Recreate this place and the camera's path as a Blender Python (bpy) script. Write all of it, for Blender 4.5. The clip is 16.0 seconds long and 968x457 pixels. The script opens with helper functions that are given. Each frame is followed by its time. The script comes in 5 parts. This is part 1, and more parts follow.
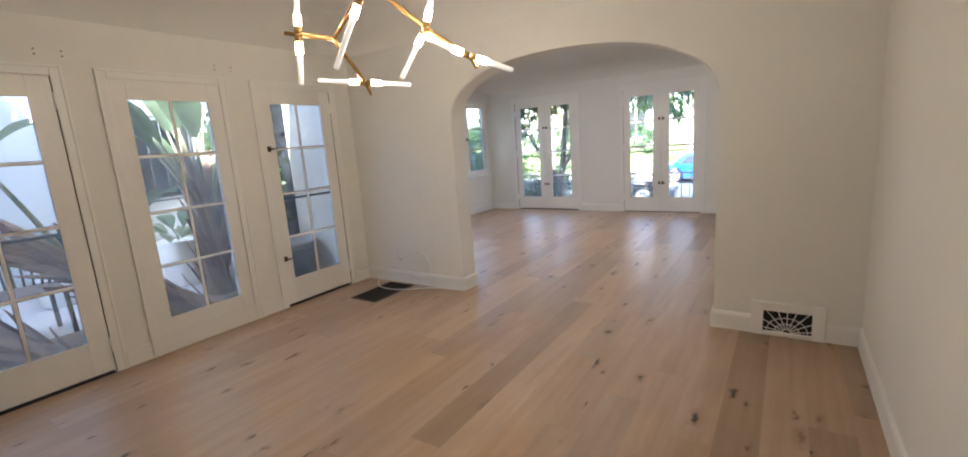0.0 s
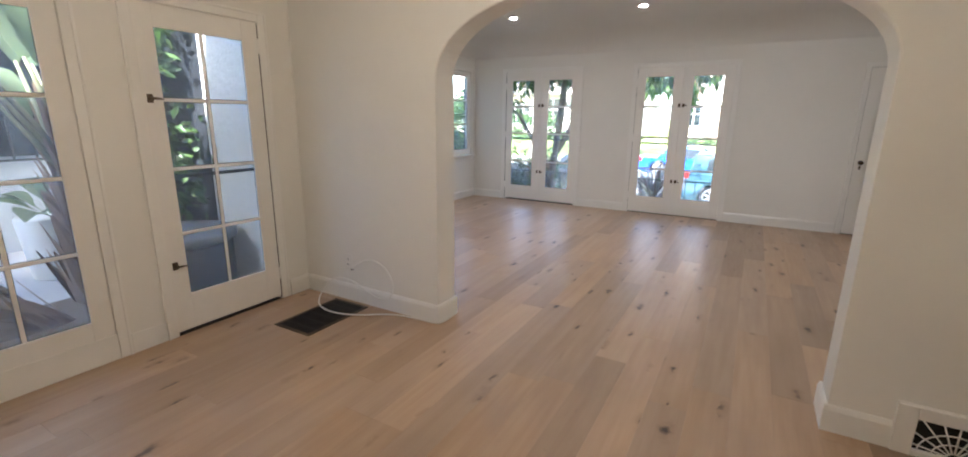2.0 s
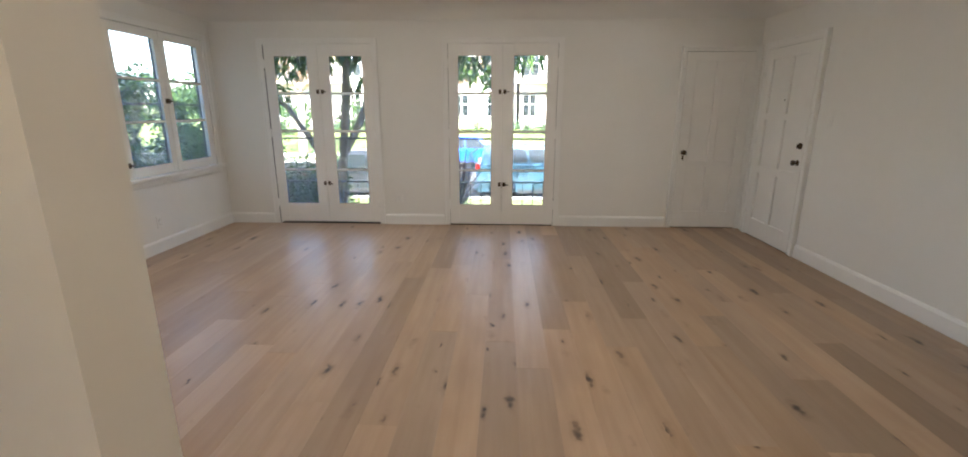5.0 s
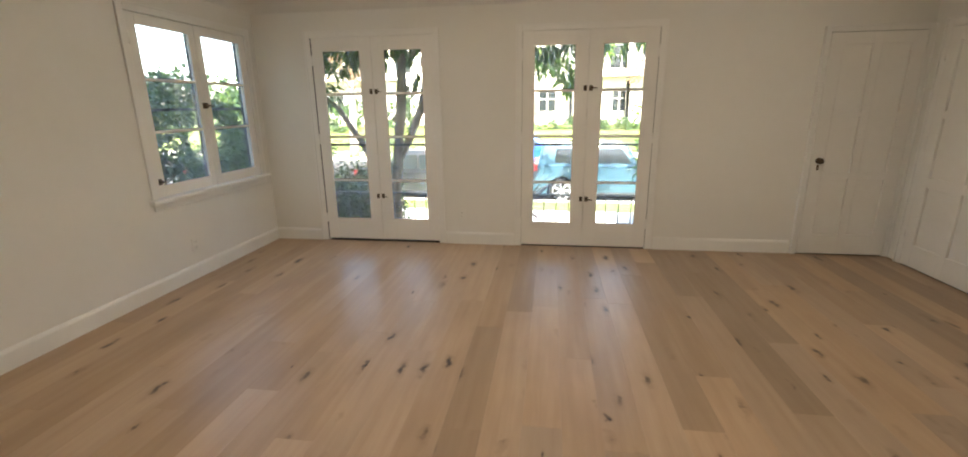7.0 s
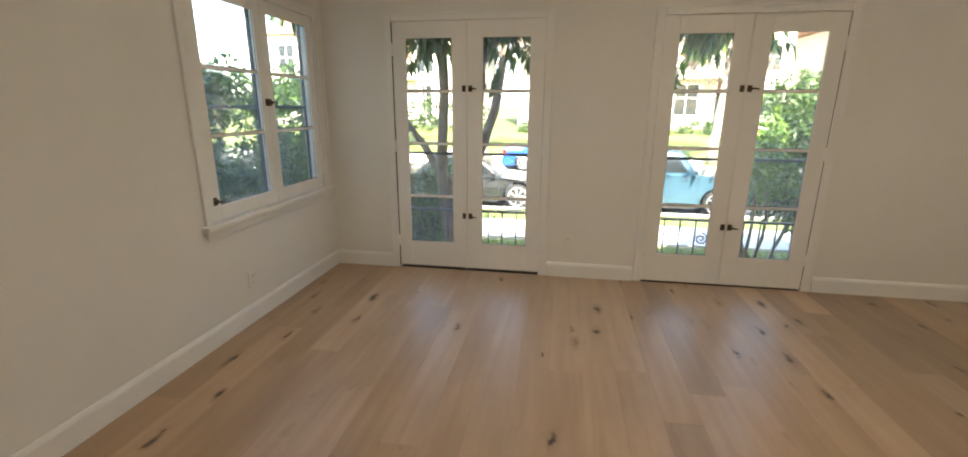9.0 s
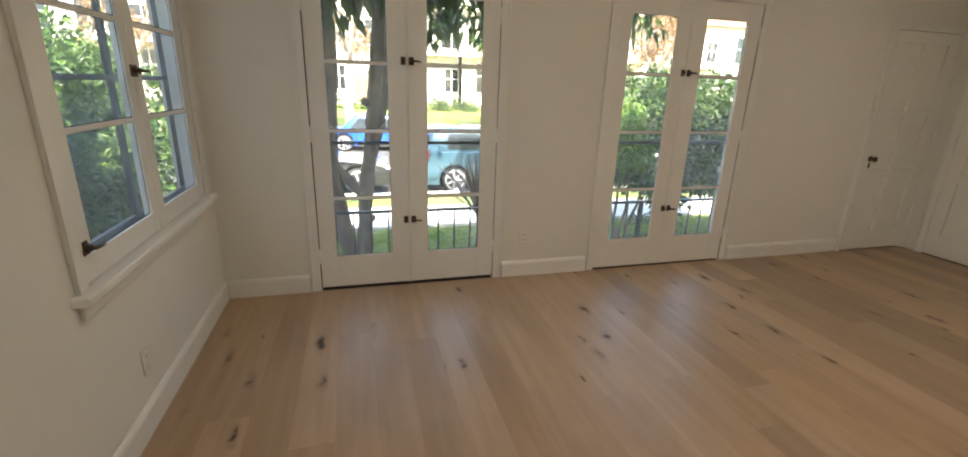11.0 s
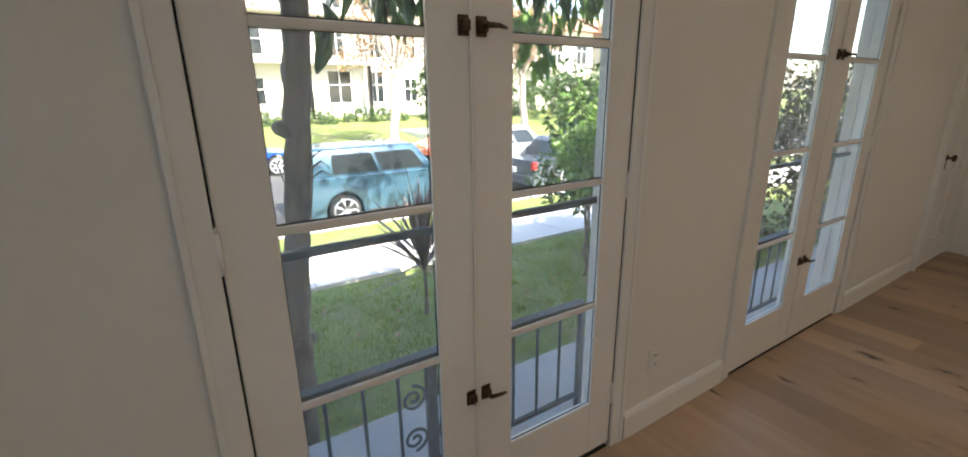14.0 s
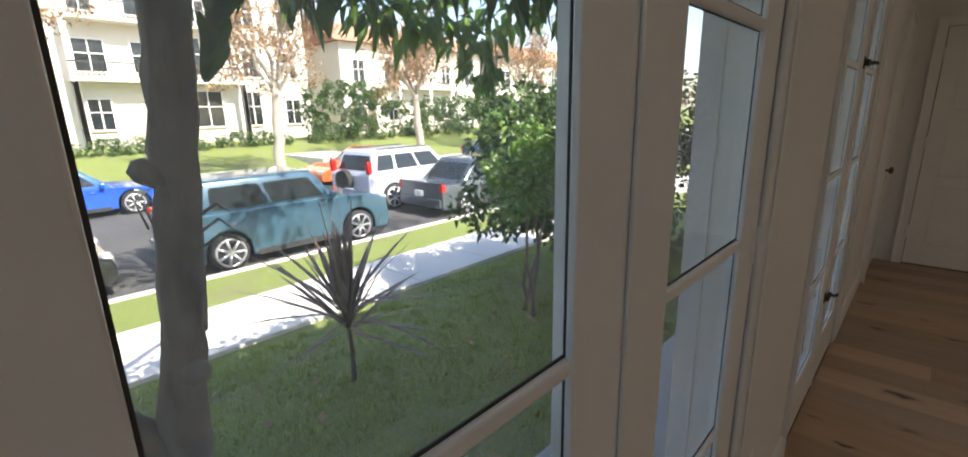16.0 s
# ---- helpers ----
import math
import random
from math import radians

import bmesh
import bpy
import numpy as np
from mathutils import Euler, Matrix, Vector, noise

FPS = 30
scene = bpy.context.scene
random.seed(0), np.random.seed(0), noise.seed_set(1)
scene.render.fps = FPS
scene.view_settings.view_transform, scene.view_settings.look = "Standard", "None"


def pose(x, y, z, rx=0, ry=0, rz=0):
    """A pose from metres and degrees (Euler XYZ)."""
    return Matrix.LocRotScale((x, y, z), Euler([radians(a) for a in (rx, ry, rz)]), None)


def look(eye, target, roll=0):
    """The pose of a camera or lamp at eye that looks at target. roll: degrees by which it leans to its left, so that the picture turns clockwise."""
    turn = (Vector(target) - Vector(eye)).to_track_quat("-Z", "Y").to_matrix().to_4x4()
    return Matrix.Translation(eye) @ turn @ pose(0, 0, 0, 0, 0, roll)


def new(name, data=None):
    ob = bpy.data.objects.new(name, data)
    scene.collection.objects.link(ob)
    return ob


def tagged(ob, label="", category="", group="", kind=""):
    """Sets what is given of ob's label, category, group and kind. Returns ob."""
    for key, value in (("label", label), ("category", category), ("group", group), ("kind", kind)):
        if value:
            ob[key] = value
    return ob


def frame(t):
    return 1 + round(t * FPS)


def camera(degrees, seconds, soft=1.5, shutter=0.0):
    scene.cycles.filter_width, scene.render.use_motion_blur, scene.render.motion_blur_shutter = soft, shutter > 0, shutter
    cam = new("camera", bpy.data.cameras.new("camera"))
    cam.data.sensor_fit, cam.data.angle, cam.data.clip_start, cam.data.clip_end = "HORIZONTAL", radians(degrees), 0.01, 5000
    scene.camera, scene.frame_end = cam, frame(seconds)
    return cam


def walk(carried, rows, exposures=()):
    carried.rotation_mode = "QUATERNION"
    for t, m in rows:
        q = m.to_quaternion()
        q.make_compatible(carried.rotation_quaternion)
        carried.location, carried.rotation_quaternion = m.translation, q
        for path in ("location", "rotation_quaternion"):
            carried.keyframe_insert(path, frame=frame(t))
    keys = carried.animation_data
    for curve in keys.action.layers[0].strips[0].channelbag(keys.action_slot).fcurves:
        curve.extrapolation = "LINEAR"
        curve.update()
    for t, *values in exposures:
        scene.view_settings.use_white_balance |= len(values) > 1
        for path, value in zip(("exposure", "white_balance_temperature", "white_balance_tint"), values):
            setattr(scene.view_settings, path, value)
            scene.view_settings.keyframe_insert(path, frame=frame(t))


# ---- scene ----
cam = camera(92.5, 16.0, 1.8)
PATH = [
    (0, (0.004, 0.683, 1.379), (-1.08, 2.322, 1.01), -4.0),
    (0.5, (-0.169, 0.872, 1.377), (-1.257, 2.507, 0.999), -2.5),
    (1, (-0.35, 1.097, 1.363), (-1.484, 2.689, 0.937), -1.6),
    (1.5, (-0.549, 1.389, 1.38), (-1.75, 2.924, 0.933), -1.4),
    (2, (-0.816, 1.71, 1.359), (-1.78, 3.399, 0.892), 0.7),
    (2.5, (-0.965, 2.018, 1.367), (-1.656, 3.832, 0.885), 0.3),
    (3, (-1.167, 2.342, 1.373), (-1.673, 4.211, 0.873), -0.4),
    (3.5, (-1.381, 2.634, 1.343), (-1.67, 4.549, 0.843), 0.1),
    (4, (-1.535, 2.868, 1.314), (-1.612, 4.806, 0.825), 0.2),
    (6.5, (-1.961, 3.997, 1.415), (-2.096, 5.925, 0.902), -1.5),
    (7, (-2.084, 4.183, 1.405), (-2.36, 6.096, 0.891), -0.7),
    (7.5, (-2.282, 4.404, 1.431), (-2.537, 6.322, 0.926), -0.3),
    (8, (-2.513, 4.628, 1.421), (-2.868, 6.533, 0.923), 0.6),
    (10.5, (-3.941, 5.403, 1.411), (-3.75, 7.313, 0.849), 0.5),
    (11, (-4.179, 5.615, 1.414), (-3.666, 7.456, 0.825), 1.8),
    (11.5, (-4.367, 5.932, 1.402), (-3.796, 7.756, 0.812), -0.6),
    (12, (-4.497, 6.289, 1.397), (-3.724, 8.037, 0.808), 0.0),
    (12.5, (-4.547, 6.635, 1.407), (-3.587, 8.287, 0.815), -0.8),
    (13, (-4.517, 7.034, 1.382), (-3.532, 8.676, 0.806), -0.9),
    (13.5, (-4.492, 7.4, 1.383), (-3.488, 9.03, 0.804), -0.6),
    (14, (-4.493, 7.74, 1.39), (-3.448, 9.351, 0.83), -0.7),
    (14.5, (-4.458, 8.051, 1.38), (-3.408, 9.665, 0.839), -1.1),
    (15, (-4.426, 8.293, 1.393), (-3.314, 9.872, 0.871), -1.4),
    (15.5, (-4.41, 8.493, 1.394), (-3.076, 9.893, 0.886), -1.2),
    (16, (-4.366, 8.54, 1.385), (-2.964, 9.88, 0.897), -1.3),
]
EXPOSURES = [(0.0, 3.36, 5650, 11), (2.0, 3.34, 5700, 11), (4.0, 3.2, 5650, 10), (6.5, 3.15, 7000, 8), (8.0, 3.1, 7100, 8), (10.5, 2.84, 7200, 8), (12.5, 2.88, 7250, 9), (13.5, 2.62, 7000, 9), (14.5, 2.13, 6750, 12), (15.5, 1.5, 6800, 13), (16.0, 1.6, 6850, 13)]
walk(cam, [(t, look(eye, target, roll)) for t, eye, target, roll in PATH], EXPOSURES)

# ---- world and light ----
world = bpy.data.worlds.new("world")
scene.world = world
world.use_nodes = True
wn = world.node_tree
sky = wn.nodes.new("ShaderNodeTexSky")
sky.sky_type, sky.sun_disc = "NISHITA", False
SUN_DIR = Vector((0.14, -0.70, 0.735)).normalized()      # towards the sun
sky.sun_elevation = math.asin(SUN_DIR.z)
sky.sun_rotation = math.atan2(SUN_DIR.x, SUN_DIR.y)
wn.nodes["Background"].inputs["Strength"].default_value = 0.15
wn.links.new(sky.outputs[0], wn.nodes["Background"].inputs["Color"])
sun = new("sun", bpy.data.lights.new("sun", "SUN"))
sun.data.energy, sun.data.angle, sun.data.color = 5.0, radians(0.5), (1.0, 0.95, 0.86)
sun.matrix_world = look(SUN_DIR * 40, (0, 0, 0))


# ---- materials ----
def material(name):
    m = bpy.data.materials.new(name)
    m.use_nodes = True
    t = m.node_tree
    return m, t, t.nodes["Principled BSDF"]


def mixed(t, fac, a, b):
    n = t.nodes.new("ShaderNodeMix")
    n.data_type = "RGBA"
    for i, v in ((0, fac), (6, a), (7, b)):
        if isinstance(v, bpy.types.NodeSocket):
            t.links.new(v, n.inputs[i])
        else:
            n.inputs[i].default_value = v if i == 0 else (*v, 1)
    return n.outputs[2]


def noise_of(t, scale, detail=4, stretch=(1, 1, 1), coords="Object", shift=False, rough=0.55):
    tc = t.nodes.new("ShaderNodeTexCoord")
    mp = t.nodes.new("ShaderNodeMapping")
    mp.inputs["Scale"].default_value = stretch
    t.links.new(tc.outputs[coords], mp.inputs[0])
    if shift:
        oi = t.nodes.new("ShaderNodeObjectInfo")
        ml = t.nodes.new("ShaderNodeMath")
        ml.operation = "MULTIPLY"
        ml.inputs[1].default_value = 37.0
        t.links.new(oi.outputs["Random"], ml.inputs[0])
        t.links.new(ml.outputs[0], mp.inputs["Location"])
    n = t.nodes.new("ShaderNodeTexNoise")
    n.inputs["Scale"].default_value, n.inputs["Detail"].default_value, n.inputs["Roughness"].default_value = scale, detail, rough
    t.links.new(mp.outputs[0], n.inputs["Vector"])
    return n.outputs["Fac"], mp.outputs[0]


def ramp(t, fac, lo, hi, a=0.0, b=1.0):
    n = t.nodes.new("ShaderNodeMapRange")
    for i, v in enumerate((lo, hi, a, b)):
        n.inputs[i + 1].default_value = v
    t.links.new(fac, n.inputs[0])
    return n.outputs[0]


def bump(t, bsdf, height, strength, distance):
    n = t.nodes.new("ShaderNodeBump")
    n.inputs["Strength"].default_value, n.inputs["Distance"].default_value = strength, distance
    t.links.new(height, n.inputs["Height"])
    t.links.new(n.outputs[0], bsdf.inputs["Normal"])


def surface(name, a, b, scale=4.0, rough=0.6, metal=0.0, bumps=0.0, dist=0.005, fine=60.0, stretch=(1, 1, 1), vary=0.0, wear=None):
    """Two tones in large patches and fine grain, with relief and uneven gloss."""
    m, t, p = material(name)
    big, _ = noise_of(t, scale, 4, stretch)
    small, _ = noise_of(t, fine, 5, stretch)
    both = t.nodes.new("ShaderNodeMath")
    both.operation = "MULTIPLY_ADD"
    both.inputs[1].default_value = 0.4
    t.links.new(small, both.inputs[0])
    t.links.new(big, both.inputs[2])
    c = mixed(t, ramp(t, both.outputs[0], 0.45, 0.95), a, b)
    if wear:
        w, _ = noise_of(t, scale * 2.3, 7, rough=0.7)
        c = mixed(t, ramp(t, w, 0.6, 0.75, 0, 0.6), c, wear)
    if vary:
        oi = t.nodes.new("ShaderNodeObjectInfo")
        h = t.nodes.new("ShaderNodeHueSaturation")
        t.links.new(ramp(t, oi.outputs["Random"], 0, 1, 1 - vary, 1 + vary), h.inputs["Value"])
        t.links.new(c, h.inputs["Color"])
        c = h.outputs[0]
    t.links.new(c, p.inputs["Base Color"])
    p.inputs["Metallic"].default_value = metal
    t.links.new(ramp(t, small, 0.3, 0.7, rough * 0.85, min(1, rough * 1.15)), p.inputs["Roughness"])
    if bumps:
        bump(t, p, both.outputs[0], bumps, dist)
    return m


def wood_floor(name, tone, sat):
    m, t, p = material(name)
    oi = t.nodes.new("ShaderNodeObjectInfo")
    grain, v = noise_of(t, 2.6, 5, (9, 0.55, 1), shift=True, rough=0.5)
    fine, _ = noise_of(t, 14.0, 6, (7, 0.3, 1), shift=True, rough=0.6)
    patch, _ = noise_of(t, 2.2, 3, (1.6, 0.7, 1), shift=True)
    c = mixed(t, ramp(t, grain, 0.28, 0.78), (0.49, 0.335, 0.208), (0.40, 0.255, 0.150))
    c = mixed(t, ramp(t, fine, 0.4, 0.75, 0, 0.22), c, (0.56, 0.395, 0.255))
    c = mixed(t, ramp(t, patch, 0.4, 0.75, 0, 0.45), c, (0.32, 0.21, 0.130))
    # knots: sparse dark cores with a browner ring drawn out along the grain
    mp = t.nodes.new("ShaderNodeMapping")
    mp.inputs["Scale"].default_value = (1.0, 0.36, 0.0)
    t.links.new(v, mp.inputs[0])
    mp2 = t.nodes.new("ShaderNodeMapping")
    mp2.inputs["Scale"].default_value = (1 / 9, 1 / 0.55, 1)
    t.links.new(v, mp2.inputs[0])
    t.links.new(mp2.outputs[0], mp.inputs[0])
    wob = t.nodes.new("ShaderNodeTexNoise")
    wob.inputs["Scale"].default_value = 16
    t.links.new(mp2.outputs[0], wob.inputs["Vector"])
    add = t.nodes.new("ShaderNodeMixRGB")
    add.blend_type = "ADD"
    add.inputs[0].default_value = 0.05
    t.links.new(mp.outputs[0], add.inputs[1])
    t.links.new(wob.outputs["Color"], add.inputs[2])
    vo = t.nodes.new("ShaderNodeTexVoronoi")
    vo.inputs["Scale"].default_value = 8.5
    t.links.new(add.outputs[0], vo.inputs["Vector"])
    sep = t.nodes.new("ShaderNodeSeparateColor")
    t.links.new(vo.outputs["Color"], sep.inputs[0])
    pick = ramp(t, sep.outputs[0], 0.32, 0.45)
    size = ramp(t, sep.outputs[1], 0.0, 1.0, 0.35, 1.45)
    rel = t.nodes.new("ShaderNodeMath")
    rel.operation = "DIVIDE"
    t.links.new(vo.outputs["Distance"], rel.inputs[0])
    t.links.new(size, rel.inputs[1])
    for lo, hi, col, amt in ((0.05, 0.26, (0.21, 0.12, 0.068), 0.6), (0.05, 0.15, (0.028, 0.016, 0.010), 0.96)):
        f = t.nodes.new("ShaderNodeMath")
        f.operation = "MULTIPLY"
        t.links.new(ramp(t, rel.outputs[0], lo, hi, amt, 0), f.inputs[0])
        t.links.new(pick, f.inputs[1])
        c = mixed(t, f.outputs[0], c, col)
    h = t.nodes.new("ShaderNodeHueSaturation")
    t.links.new(ramp(t, oi.outputs["Random"], 0, 1, 0.93 * tone, 1.08 * tone), h.inputs["Value"])
    t.links.new(ramp(t, oi.outputs["Random"], 0, 1, 1.04 * sat, 0.92 * sat), h.inputs["Saturation"])
    t.links.new(c, h.inputs["Color"])
    t.links.new(h.outputs[0], p.inputs["Base Color"])
    t.links.new(ramp(t, fine, 0.3, 0.8, 0.31, 0.47), p.inputs["Roughness"])
    bump(t, p, grain, 0.12, 0.002)
    return m


def pane_glass():
    m, t, p = material("window glass")
    t.nodes.remove(p)
    tr, gl, mx, lw, pw = (t.nodes.new("ShaderNode" + k) for k in ("BsdfTransparent", "BsdfGlossy", "MixShader", "LayerWeight", "Math"))
    tr.inputs[0].default_value = (0.965, 0.975, 0.975, 1)
    gl.inputs["Roughness"].default_value = 0.02
    gl.inputs["Color"].default_value = (0.9, 0.9, 0.9, 1)
    pw.operation, pw.inputs[1].default_value = "POWER", 5.0
    t.links.new(lw.outputs["Facing"], pw.inputs[0])
    nz, _ = noise_of(t, 3.0, 1)
    b = t.nodes.new("ShaderNodeBump")
    b.inputs["Strength"].default_value, b.inputs["Distance"].default_value = 0.06, 0.01
    t.links.new(nz, b.inputs["Height"])
    t.links.new(b.outputs[0], gl.inputs["Normal"])
    t.links.new(ramp(t, pw.outputs[0], 0, 1, 0.022, 0.6), mx.inputs[0])
    t.links.new(tr.outputs[0], mx.inputs[1])
    t.links.new(gl.outputs[0], mx.inputs[2])
    # a dust film, thickened to put the haze of daylight onto the panes
    tl, mx2 = t.nodes.new("ShaderNodeBsdfTranslucent"), t.nodes.new("ShaderNodeMixShader")
    tl.inputs[0].default_value = (0.75, 0.76, 0.75, 1)
    dust_haze, _ = noise_of(t, 2.2, 6, rough=0.65)
    t.links.new(ramp(t, dust_haze, 0.33, 0.75, 0.035, 0.11), mx2.inputs[0])
    t.links.new(mx.outputs[0], mx2.inputs[1])
    t.links.new(tl.outputs[0], mx2.inputs[2])
    t.links.new(mx2.outputs[0], t.nodes["Material Output"].inputs[0])
    return m


def glow(name, color, strength):
    m, t, p = material(name)
    p.inputs["Base Color"].default_value = (0.9, 0.88, 0.84, 1)
    p.inputs["Emission Color"].default_value = (*color, 1)
    p.inputs["Emission Strength"].default_value = strength
    return m


def leaf_mat(name, a, b, rough=0.5, through_light=0.35):
    m, t, p = material(name)
    g = t.nodes.new("ShaderNodeNewGeometry")
    c = mixed(t, g.outputs["Random Per Island"], a, b)
    t.links.new(c, p.inputs["Base Color"])
    p.inputs["Roughness"].default_value = rough
    tl, mx = t.nodes.new("ShaderNodeBsdfTranslucent"), t.nodes.new("ShaderNodeMixShader")
    t.links.new(c, tl.inputs[0])
    mx.inputs[0].default_value = through_light
    t.links.new(p.outputs[0], mx.inputs[1])
    t.links.new(tl.outputs[0], mx.inputs[2])
    t.links.new(mx.outputs[0], t.nodes["Material Output"].inputs[0])
    return m


def ground_mat():
    m, t, p = material("lawn ground")
    a, _ = noise_of(t, 0.8, 5)
    b, _ = noise_of(t, 22, 6, rough=0.7)
    c = mixed(t, ramp(t, b, 0.3, 0.7), (0.10, 0.14, 0.025), (0.23, 0.28, 0.07))
    c = mixed(t, ramp(t, a, 0.50, 0.68, 0, 0.5), c, (0.19, 0.155, 0.10))
    t.links.new(c, p.inputs["Base Color"])
    p.inputs["Roughness"].default_value = 0.9
    bump(t, p, b, 0.8, 0.04)
    return m


M_WALL = surface("white wall paint", (0.77, 0.755, 0.715), (0.81, 0.795, 0.755), 1.3, 0.62, bumps=0.12, dist=0.004, fine=14)
M_TRIM = surface("white gloss trim", (0.80, 0.79, 0.76), (0.85, 0.84, 0.81), 3.0, 0.36, bumps=0.08, dist=0.002, fine=30)
M_DOOR = surface("white painted door", (0.80, 0.785, 0.75), (0.85, 0.835, 0.80), 2.0, 0.38, bumps=0.08, dist=0.002, fine=25)
M_CEIL = surface("white ceiling paint", (0.77, 0.76, 0.725), (0.80, 0.79, 0.755), 1.0, 0.75, bumps=0.1, dist=0.004, fine=20)
M_OAK_PALE = wood_floor("pale oak plank", 1.0, 0.97)
M_OAK = wood_floor("oak plank", 0.91, 0.97)
M_OAK_BROWN = wood_floor("brown oak plank", 0.78, 0.94)
M_OAK_DARK = wood_floor("dark brown oak plank", 0.65, 0.92)
M_SUB = surface("dark subfloor", (0.10, 0.07, 0.045), (0.14, 0.1, 0.065), 3, 0.9)
M_GLASS = pane_glass()
M_BRONZE = surface("aged bronze", (0.05, 0.035, 0.025), (0.12, 0.085, 0.05), 40, 0.42, 0.85, 0.1, 0.001, 150)
M_BRASS = surface("brushed brass", (0.55, 0.36, 0.14), (0.42, 0.26, 0.09), 20, 0.32, 1.0, 0.05, 0.0005, 200)
M_BLACK = surface("black metal grille", (0.012, 0.011, 0.010), (0.03, 0.026, 0.022), 20, 0.6, 0.3)
M_PLASTIC = surface("white plastic", (0.76, 0.75, 0.71), (0.8, 0.79, 0.75), 20, 0.35)
# near-black that paints the shade of gaps, slots and hollows
M_GAPSHADE = surface("near-black gap shade", (0.01, 0.01, 0.01), (0.02, 0.02, 0.02), 10, 0.9)
M_EDGELINE = surface("dark edge line", (0.03, 0.028, 0.025), (0.07, 0.065, 0.055), 30, 0.8)
# near-black with little gloss: paints the shade of an opening with plants
M_DARK_OPENING = surface("near-black of a shaded opening", (0.010, 0.011, 0.013), (0.022, 0.024, 0.028), 8, 0.7, bumps=0.3, dist=0.004, stretch=(1, 1, 0.2))
M_DARK_OPENING.node_tree.nodes["Principled BSDF"].inputs["Specular IOR Level"].default_value = 0.08
# faint emission stands in for bulb light inside the frosted glass
M_TUBE = glow("frosted glass tube, faintly self-lit", (1.0, 0.88, 0.70), 0.05)
M_BULB = glow("lamp end of tube", (1.0, 0.80, 0.56), 33.0)
M_SPOT = glow("recessed lamp", (1.0, 0.92, 0.82), 30.0)
M_STUCCO = surface("cream stucco", (0.46, 0.43, 0.37), (0.56, 0.53, 0.46), 2, 0.9, bumps=0.6, dist=0.02, fine=35, wear=(0.38, 0.35, 0.30))
M_PALESTUCCO = surface("pale rough stucco", (0.66, 0.64, 0.60), (0.78, 0.76, 0.72), 3, 0.9, bumps=0.9, dist=0.03, fine=24, wear=(0.56, 0.54, 0.50))
M_CONC = surface("grey concrete", (0.33, 0.33, 0.34), (0.44, 0.43, 0.42), 2, 0.85, bumps=0.25, dist=0.005, fine=50, wear=(0.27, 0.26, 0.25))
M_WALK = surface("pale pavement", (0.56, 0.54, 0.50), (0.66, 0.64, 0.6), 1.5, 0.85, bumps=0.2, dist=0.005, fine=50, wear=(0.38, 0.36, 0.33))
M_ROAD = surface("asphalt", (0.045, 0.045, 0.048), (0.085, 0.083, 0.08), 0.8, 0.85, bumps=0.4, dist=0.01, fine=70, wear=(0.11, 0.105, 0.1))
M_GROUND = ground_mat()
M_GRASS = leaf_mat("grass blades", (0.13, 0.20, 0.022), (0.34, 0.42, 0.08), 0.6)
M_LEAF = leaf_mat("dark leaves", (0.025, 0.06, 0.014), (0.09, 0.16, 0.035), 0.4)
M_LEAF2 = leaf_mat("hedge leaves", (0.03, 0.07, 0.018), (0.10, 0.17, 0.05), 0.5)
M_DRYSHRUB = leaf_mat("brownish shrub leaves", (0.06, 0.07, 0.03), (0.17, 0.14, 0.075), 0.55)
M_LIME = leaf_mat("fresh green leaves", (0.09, 0.19, 0.03), (0.19, 0.32, 0.06), 0.45)
M_RUSSET = leaf_mat("russet leaves", (0.24, 0.13, 0.06), (0.42, 0.27, 0.14), 0.6)
M_CORDY = leaf_mat("purple sword leaves", (0.10, 0.06, 0.055), (0.20, 0.13, 0.10), 0.45, 0.15)
M_PALM = leaf_mat("paddle leaves", (0.05, 0.085, 0.045), (0.14, 0.19, 0.10), 0.45)
M_DRYLEAF = leaf_mat("dry brown leaf bases", (0.10, 0.06, 0.042), (0.34, 0.25, 0.19), 0.8, 0.1)
M_STALK = surface("green-brown stalks", (0.13, 0.15, 0.07), (0.26, 0.24, 0.15), 3, 0.5)
M_BARK = surface("grey bark", (0.09, 0.062, 0.045), (0.30, 0.23, 0.17), 7, 0.95, bumps=1.0, dist=0.03, fine=22, stretch=(1, 1, 0.45), wear=(0.42, 0.36, 0.29))
M_PALE = surface("pale bark", (0.30, 0.26, 0.21), (0.44, 0.39, 0.32), 5, 0.9, bumps=0.5, dist=0.02, fine=20)
M_HUSK = surface("fibrous palm trunk", (0.13, 0.085, 0.06), (0.33, 0.23, 0.17), 7, 0.95, bumps=0.9, dist=0.03, fine=26, stretch=(2, 2, 0.5))
M_IRON = surface("dark iron", (0.035, 0.04, 0.042), (0.07, 0.075, 0.075), 15, 0.55, 0.6)
M_SCREEN = surface("grey screen frame", (0.20, 0.21, 0.215), (0.27, 0.28, 0.28), 8, 0.5, 0.2)
M_POT = surface("white glazed pot", (0.66, 0.66, 0.63), (0.76, 0.76, 0.73), 5, 0.4)
M_GREYMETAL = surface("grey painted metal", (0.045, 0.05, 0.055), (0.085, 0.09, 0.095), 5, 0.5, 0.4)
M_RIMPLASTIC = surface("pale grey plastic rim", (0.13, 0.135, 0.15), (0.19, 0.195, 0.21), 8, 0.5)
